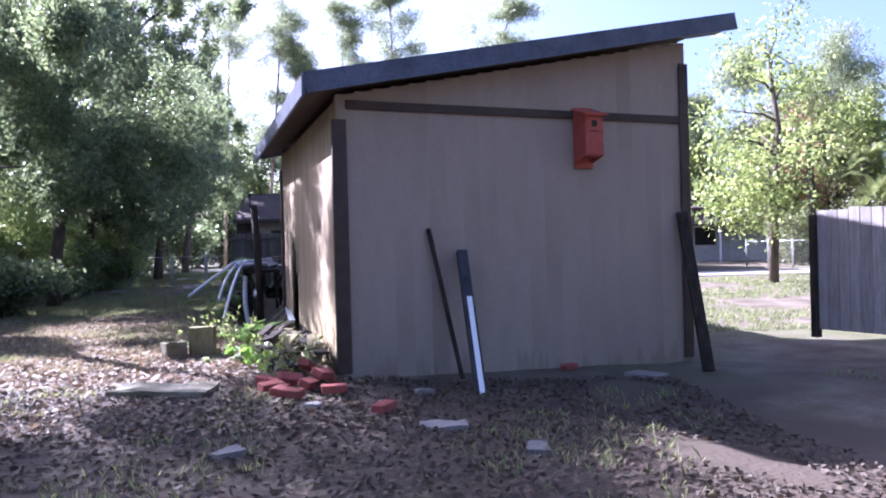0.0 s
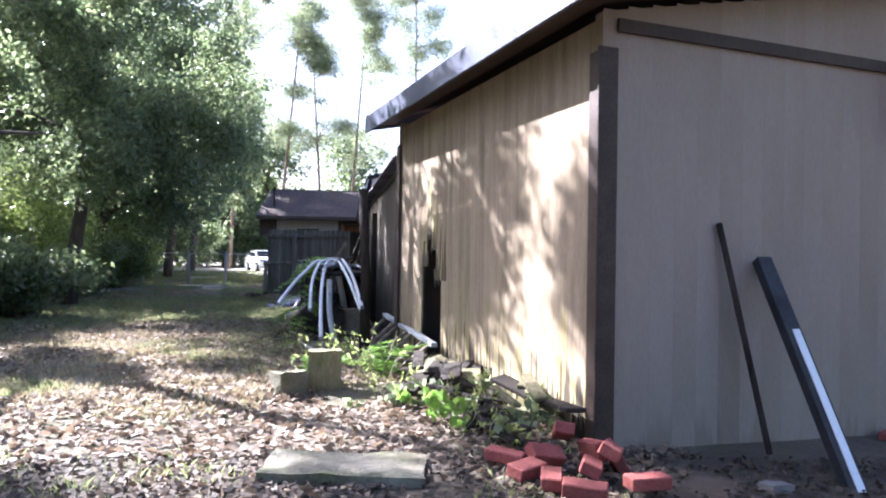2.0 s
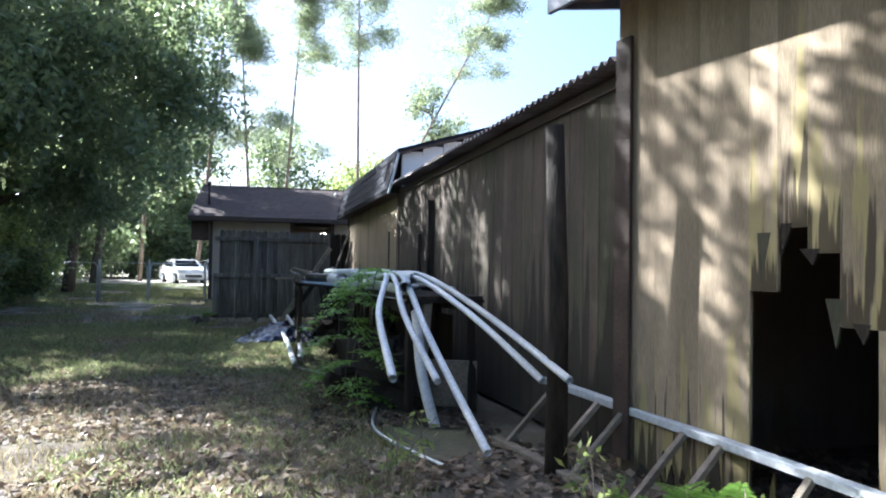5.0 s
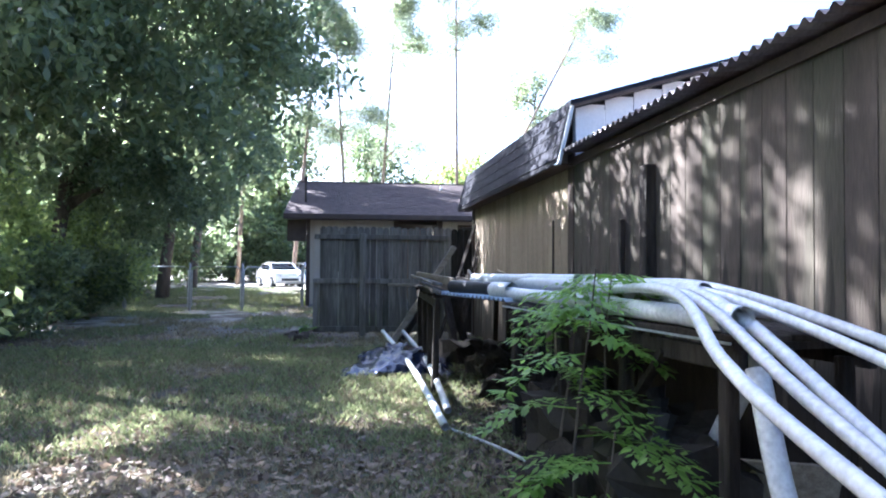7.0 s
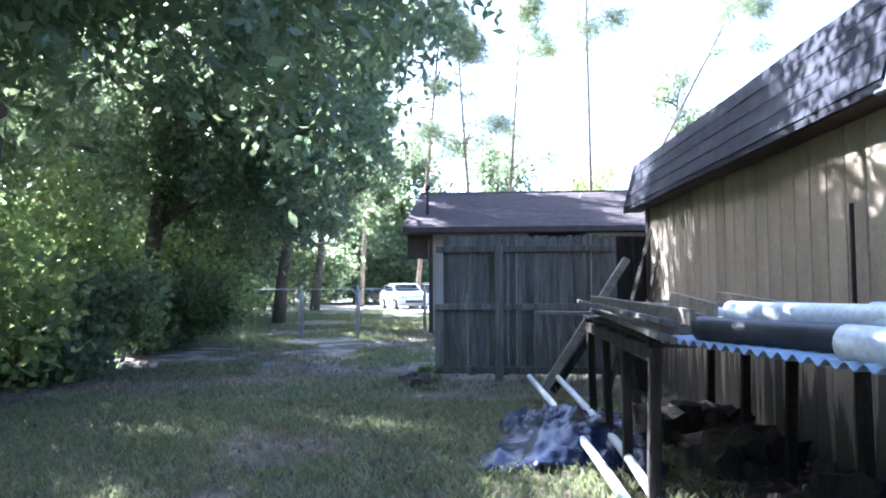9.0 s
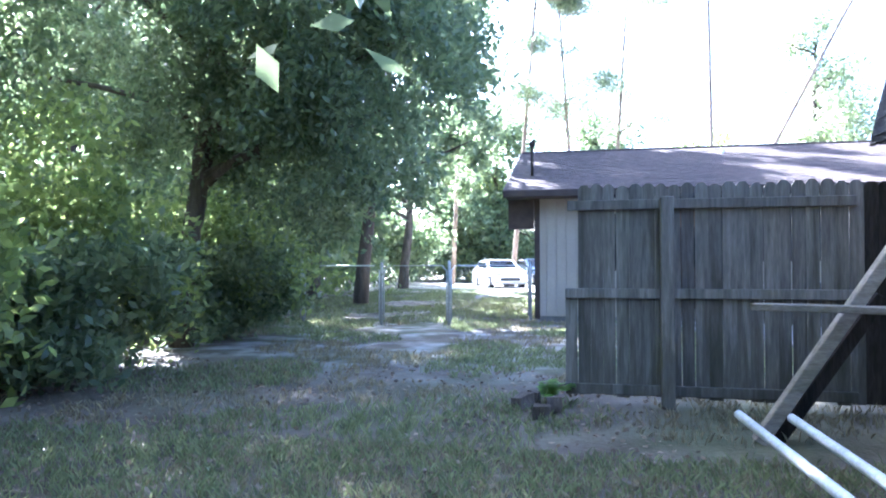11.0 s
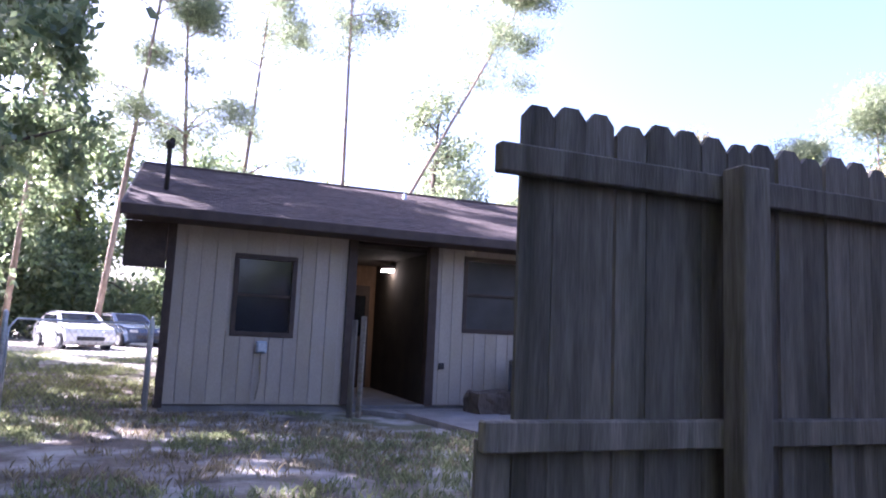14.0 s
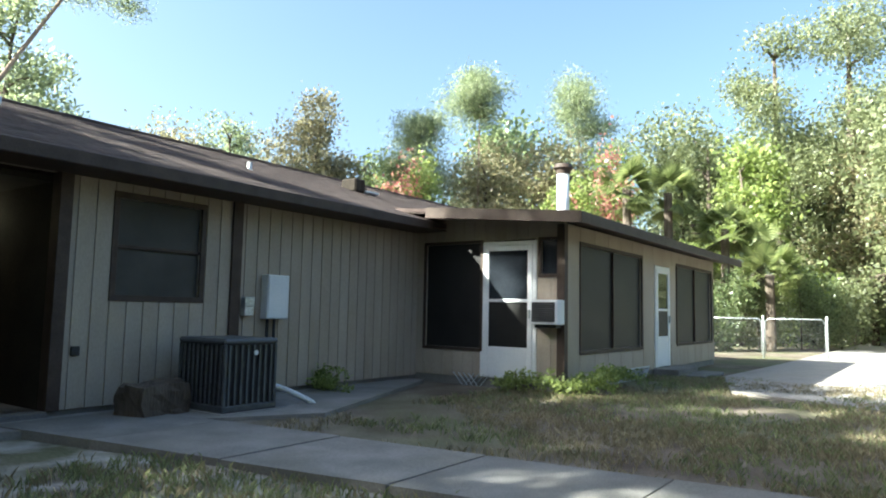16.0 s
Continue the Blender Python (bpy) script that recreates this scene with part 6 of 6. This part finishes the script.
def flue():
    th = thing("flue_pipe", pose(9.72, 31.0, 2.9), "white metal flue pipe with a dark cap on the roof", "chimney")
    bm = bmesh.new()
    tube(bm, [(0, 0, 0), (0, 0, 1.72)], 0.15, 18)
    part("pipe", bm, WHITE, th, smooth=True)
    bm = bmesh.new()
    tube(bm, [(0, 0, 1.7), (0, 0, 1.8), (0, 0, 1.84), (0, 0, 1.94)], [0.17, 0.18, 0.24, 0.2], 18)
    part("cap", bm, BROWN, th, "dark metal cap")
    bm = bmesh.new()
    tube(bm, [(0, 0, 0.0), (0, 0, 0.14)], [0.28, 0.16], 18)
    part("flashing", bm, STEEL, th)
    for x, y, z, h, r, lab in ((-5.95, 31.95, 3.14, 0.8, 0.035, "tall thin service mast on the roof"), (-1.6, 33.8, 3.78, 0.22, 0.04, "short pale vent pipe on the roof"), (1.6, 32.6, 3.38, 0.2, 0.04, "short pale vent pipe on the roof")):
        th = thing("roof_vent", pose(x, y, z - 0.06), lab, "vent")
        bm = bmesh.new()
        tube(bm, [(0, 0, 0), (0, 0, h)], r, 10)
        part("pipe", bm, STEEL if h < 0.5 else ROT_SHADE, th, smooth=True)
        if h > 0.5:
            bm = bmesh.new()
            tube(bm, [(0, 0, h - 0.06), (0, 0, h + 0.02), (0.04, 0, h + 0.1)], [0.05, 0.07, 0.03], 10)
            part("weather_head", bm, ROT_SHADE, th)
        bm = bmesh.new()
        tube(bm, [(0, 0, 0.0), (0, 0, 0.09)], [0.13, 0.05], 12)
        part("boot", bm, STEEL, th)
    th = thing("turbine_vent", pose(4.5, 33.0, 3.5), "dark box vent with pale flashing on the roof", "vent")
    part("hood", boxed((-0.2, -0.2, 0.0), (0.1, 0.2, 0.26), None, 0.03), ROT_SHADE, th)
    part("flashing", boxed((0.12, -0.2, 0.02), (0.5, 0.2, 0.06), None, 0.005), WHITE, th)


flue()


def entry_lamp():
    m = bpy.data.materials.new("lamp_glow")
    m.use_nodes = True
    b = m.node_tree.nodes["Principled BSDF"]
    b.inputs["Emission Color"].default_value = (1.0, 0.86, 0.55, 1)
    b.inputs["Emission Strength"].default_value = 6.0
    th = thing("ceiling_lamp", pose(-2.05, 33.2, 2.36), "small lit ceiling lamp inside the entry", "lamp")
    part("shade", boxed((-0.1, -0.1, -0.05), (0.1, 0.1, 0.0), None, 0.02), m, th)
    part("base", boxed((-0.12, -0.12, 0.0), (0.12, 0.12, 0.06), None, 0.01), WHITE, th)
    th = thing("inner_door", pose(-2.55, 34.34, 0.1), "dark brown inner door with a small glass pane", "door")
    part("leaf", boxed((0.0, 0.0, 0.0), (0.5, 0.005, 2.0), None, 0.002), BROWN, th)
    part("pane", boxed((0.08, -0.006, 1.0), (0.42, 0.0, 1.8), None, 0.002), PANE, th)


entry_lamp()


def steps_and_lattice():
    th = thing("porch_steps", pose(PORCH_X + 4.1, PORCH_Y - 0.02, 0), "dark concrete steps below the front door", "steps")
    part("tread", boxed((0, -0.5, -0.1), (1.35, -0.01, 0.16), None, 0.012), CONCRETE, th)
    part("tread", boxed((0.1, -0.95, -0.1), (1.7, -0.505, 0.06), None, 0.012), CONCRETE, th)
    th = thing("lattice_skirt", pose(PORCH_X + 0.9, PORCH_Y - 0.035, -0.02), "white diamond lattice along the porch foot", "lattice")
    for k in range(20):
        for s in (1, -1):
            bm = bmesh.new()
            x = 0.14 * k
            bar(bm, (x, 0.006 * s, 0.0), (x + s * 0.24, 0.006 * s, 0.24), 0.03, 0.006)
            part("lath", bm, PALEGREY, th)
    part("top_strip", boxed((-0.1, -0.012, 0.225), (2.9, 0.012, 0.25)), PALEGREY, th)
    th = thing("lattice_skirt", pose(PORCH_X - 0.03, WALL_Y - 1.05, -0.02, 0, 0, -90), "small white lattice beside the storm door", "lattice")
    for k in range(4):
        for s in (1, -1):
            bm = bmesh.new()
            bar(bm, (0.1 * k, 0.006 * s, 0.0), (0.1 * k + s * 0.2, 0.006 * s, 0.22), 0.03, 0.006)
            part("lath", bm, PALEGREY, th)


steps_and_lattice()


def old_gate_post():
    th = thing("gate_stakes", pose(-3.28, 30.6, 0), "two grey weathered stakes beside the entry", "stakes")
    for x, h in ((0.0, 1.36), (0.13, 1.42)):
        bm = bmesh.new()
        bar(bm, (x, 0, -0.1), (x + 0.02, 0.02, h), 0.085, 0.03, 0.008)
        part("stake", bm, FENCE if x == 0 else OLDWOOD, th)
    rough_stone("tree_stump", -1.12, 30.62, 0.17, (0.62, 0.42, 0.4), 10, BARK, "low grey tree stump beside the air conditioner", "stump", 77, 0.06)


old_gate_post()


# ---- paths ----
def paving(name, outline, label, mat, z=0.055, cuts=()):
    bm = bmesh.new()
    top = [bm.verts.new((x, y, z)) for x, y in outline]
    bot = [bm.verts.new((x, y, z - 0.2)) for x, y in outline]
    bm.faces.new(top)
    n = len(top)
    for i in range(n):
        bm.faces.new((top[i], bot[i], bot[(i + 1) % n], top[(i + 1) % n]))
    bmesh.ops.recalc_face_normals(bm, faces=bm.faces[:])
    return tagged(part(name, bm, mat), label, "pavement", kind="structure")


def walkway():
    th = thing("walkway", pose(0, 0, 0), "cracked grey concrete slab path to the entry", "path", kind="structure")
    left = lambda y: -1.72 - 0.16 * (y - 26.0)
    right = lambda y: -0.5 - 0.12 * (y - 26.0)
    rnd = random.Random(4)
    y = 19.5
    while y < 30.9:
        h = min(1.45, 31.0 - y)
        bm = bmesh.new()
        z = 0.06 + rnd.uniform(-0.006, 0.006)
        a, b = y + 0.008, y + h - 0.008
        q = [(left(a), a), (right(a), a), (right(b), b), (left(b), b)]
        top = [bm.verts.new((px, py, z)) for px, py in q]
        bot = [bm.verts.new((px, py, z - 0.2)) for px, py in q]
        bm.faces.new(top)
        for i in range(4):
            bm.faces.new((top[i], bot[i], bot[(i + 1) % 4], top[(i + 1) % 4]))
        bmesh.ops.recalc_face_normals(bm, faces=bm.faces[:])
        part("slab", bm, CONCRETE, th)
        y += h


walkway()
paving("pavement", [(-3.1, 31.2), (-2.6, 30.6), (-1.0, 30.0), (0.2, 29.35), (1.6, 29.9), (3.4, 30.6), (4.1, 30.9), (4.1, 31.2)], "grey concrete apron along the house wall", CONCRETE, 0.052)
DRIVE = surf("worn_grey_driveway", (0.27, 0.25, 0.23), (0.42, 0.39, 0.36), 0.95, 1.2, bump=0.5, fine=30, stain=(0.2, 0.17, 0.13), stain_amount=0.5)
paving("road", [(5.2, 24.2), (40, 21.5), (40, 26.6), (14.5, 27.0), (9.0, 27.2), (6.2, 26.4)], "pale worn driveway beside the porch", DRIVE, 0.045)


SANDY = surf("pale_sandy_drive", (0.42, 0.38, 0.31), (0.58, 0.53, 0.45), 0.95, 1.0, bump=0.5, fine=20, stain=(0.25, 0.23, 0.15), stain_amount=0.6, stain_scale=0.5)
paving("road", [(-17, 46.0), (-11.5, 44.2), (-7.6, 43.2), (-6.2, 45), (-5, 60), (-10, 62), (-12, 51), (-17, 51.5)], "pale sandy drive in sunlight beyond the gate", SANDY, 0.05)


# ---- chain-link fences ----
WIRE = surf("dull_zinc_wire", (0.1, 0.105, 0.11), (0.16, 0.165, 0.17), 0.65, 10, bump=0, metal=0.3)

def chain_link(pts, h, label, gate_span=None, wire=0.0022, pitch=0.09):
    th = thing("chain_link_fence", pose(0, 0, 0), label, "fence")
    for x, y in pts:
        bm = bmesh.new()
        tube(bm, [(x, y, -0.1), (x, y, h + 0.06), (x, y, h + 0.1)], [0.03, 0.03, 0.012], 10)
        part("post", bm, STEEL, th, smooth=True)
    for (x0, y0), (x1, y1) in zip(pts, pts[1:]):
        a, b = Vector((x0, y0, 0)), Vector((x1, y1, 0))
        d = (b - a)
        L = d.length
        d /= L
        p = lambda s, z: a + d * s + Vector((0, 0, z))
        bm = bmesh.new()
        tube(bm, [p(0.05, 0.1), p(0.05, h - 0.1), p(0.14, h), p(L - 0.14, h), p(L - 0.05, h - 0.1), p(L - 0.05, 0.1)], 0.014, 7)
        part("frame_tube", bm, STEEL, th, smooth=True)
        bm = bmesh.new()
        n = int(L / pitch)
        m = int((h - 0.1) / pitch)
        for k in range(-m, n):
            for s in (0, 1):
                s0, s1 = k * pitch, (k + m) * pitch
                z0, z1 = 0.08, h - 0.02
                lo, hi = max(s0, 0.05), min(s1, L - 0.05)
                if hi - lo < 0.05:
                    continue
                f = lambda q: z0 + (q - s0) / (s1 - s0) * (z1 - z0)
                za, zb = f(lo), f(hi)
                if s:
                    za, zb = z0 + z1 - za, z0 + z1 - zb
                bar(bm, p(lo, za), p(hi, zb), wire, wire)
        ob = part("mesh", bm, WIRE, th)
        ob["kind"] = "stuff"
    return th


chain_link([(-14.0, 29.9), (-12.2, 29.9), (-10.5, 29.8), (-8.78, 29.7), (-7.42, 29.8), (-5.95, 31.3)], 1.18, "galvanised chain-link fence and gate beside the house")
chain_link([(17.5, 26.3), (17.4, 28.0), (17.3, 29.7), (17.2, 31.4)], 1.2, "galvanised chain-link fence beyond the porch")


# ---- grey boundary fence ----
def grey_fence():
    th = thing("grey_board_fence", pose(6.05, 9.14, 0, 0, 0, -63), "tall grey weathered board fence at the drive", "fence")
    rnd = random.Random(8)
    for k in range(26):
        ob = part("board", boxed((0, -0.01, 0), (0.138, 0.01, 1.66 + rnd.uniform(-0.015, 0.015)), None, 0.003), GREYBOARD, th)
        ob.matrix_basis = pose(0.145 * k, rnd.uniform(-0.004, 0.004), 0.02)
    for z in (0.3, 1.4):
        part("rail", boxed((0, 0.012, z), (3.8, 0.05, z + 0.08)), GREYBOARD, th)
    part("post", boxed((-0.11, -0.03, -0.1), (-0.005, 0.07, 1.62), None, 0.006), ROT_SHADE, th, "dark end post")


grey_fence()


# ---- parked cars ----
def car(m, paint, label):
    th = thing("car", m, label, "car", "parked cars")
    bm = bmesh.new()
    prof = [(-2.1, 0.35), (-2.15, 0.6), (-2.05, 0.95), (-1.75, 1.02), (-1.2, 1.4), (-0.6, 1.48), (0.2, 1.45), (0.95, 1.02), (1.9, 0.86), (2.12, 0.66), (2.14, 0.38), (1.9, 0.24), (-1.9, 0.24)]
    ring = []
    for s, k in ((-0.82, 1), (-0.9, 0), (0.9, 0), (0.82, 1)):
        ring.append([bm.verts.new((x, s * (0.82 if z > 1.1 else 1.0), z - (0.02 if k else 0))) for x, z in prof])
    n = len(prof)
    for a, b in zip(ring, ring[1:]):
        for i in range(n):
            bm.faces.new((a[i], a[(i + 1) % n], b[(i + 1) % n], b[i]))
    bm.faces.new(ring[0])
    bm.faces.new(ring[-1][::-1])
    bmesh.ops.recalc_face_normals(bm, faces=bm.faces[:])
    part("body", bm, paint, th)
    bm = bmesh.new()
    v = [bm.verts.new(c) for c in ((0.9, -0.7, 1.06), (0.9, 0.7, 1.06), (0.28, 0.62, 1.425), (0.28, -0.62, 1.425))]
    bm.faces.new(v)
    bmesh.ops.solidify(bm, geom=bm.faces[:], thickness=0.04)
    part("windscreen", bm, PANE, th, "dark windscreen")
    for s in (-1, 1):
        part("side_window", boxed((-1.2, s * 0.78 - 0.03, 1.04), (0.35, s * 0.78 + 0.03, 1.34), None, 0.02), PANE, th)
        part("headlight", boxed((1.95, s * 0.62 - 0.16, 0.66), (2.12, s * 0.62 + 0.16, 0.78), None, 0.02), STEEL, th)
        for x in (-1.35, 1.35):
            w = part("wheel", tube(bmesh.new(), [(x, s * 0.7, 0.32), (x, s * 0.92, 0.32)], 0.32, 18), BLACK, th)
            part("rim", tube(bmesh.new(), [(x, s * 0.9, 0.32), (x, s * 0.93, 0.32)], 0.2, 14), STEEL, w)
    part("grille", boxed((2.05, -0.5, 0.4), (2.155, 0.5, 0.56), None, 0.02), BLACK, th)
    return th


CARWHITE = surf("white_car_paint", (0.78, 0.79, 0.8), (0.82, 0.82, 0.82), 0.15, 1, bump=0, spec=0.6)
CARBLUE = surf("dark_blue_car_paint", (0.05, 0.07, 0.11), (0.06, 0.08, 0.13), 0.2, 1, bump=0, spec=0.6)
car(pose(-9.1, 50.6, 0.0, 0, 0, -66) @ Matrix.Diagonal((0.9, 0.95, 0.95, 1)), CARWHITE, "white hatchback car parked beyond the yard")
car(pose(-7.6, 55.0, 0.0, 0, 0, -60), CARBLUE, "dark blue car parked behind the white one")


# ---- house across the road ----
def neighbour_house():
    th = thing("neighbour_house", pose(22, 40, 0, 0, 0, -30), "distant low house with porch behind trees", "house")
    board_wall(th, "wall", pose(-5, 0, 0), 10, 0.0, 2.6, 1.0, PALEGREY, [(2, 3.2, 1, 2.1), (6, 6.9, 0.1, 2.1)])
    slab(th, "roof", [(-5.5, -1.8, 2.3), (5.5, -1.8, 2.3), (5.5, 3, 4.2), (-5.5, 3, 4.2)], 0.12, SHINGLE)
    for x in (-4.5, -1.5, 1.5, 4.5):
        part("porch_post", boxed((x, -1.6, 0), (x + 0.12, -1.48, 2.3)), WHITE, th)
    part("window", boxed((-3, 0.03, 1), (-1.8, 0.06, 2.1)), PANE, th)
    part("door", boxed((1, 0.03, 0.1), (1.9, 0.06, 2.1)), BROWN, th)


neighbour_house()
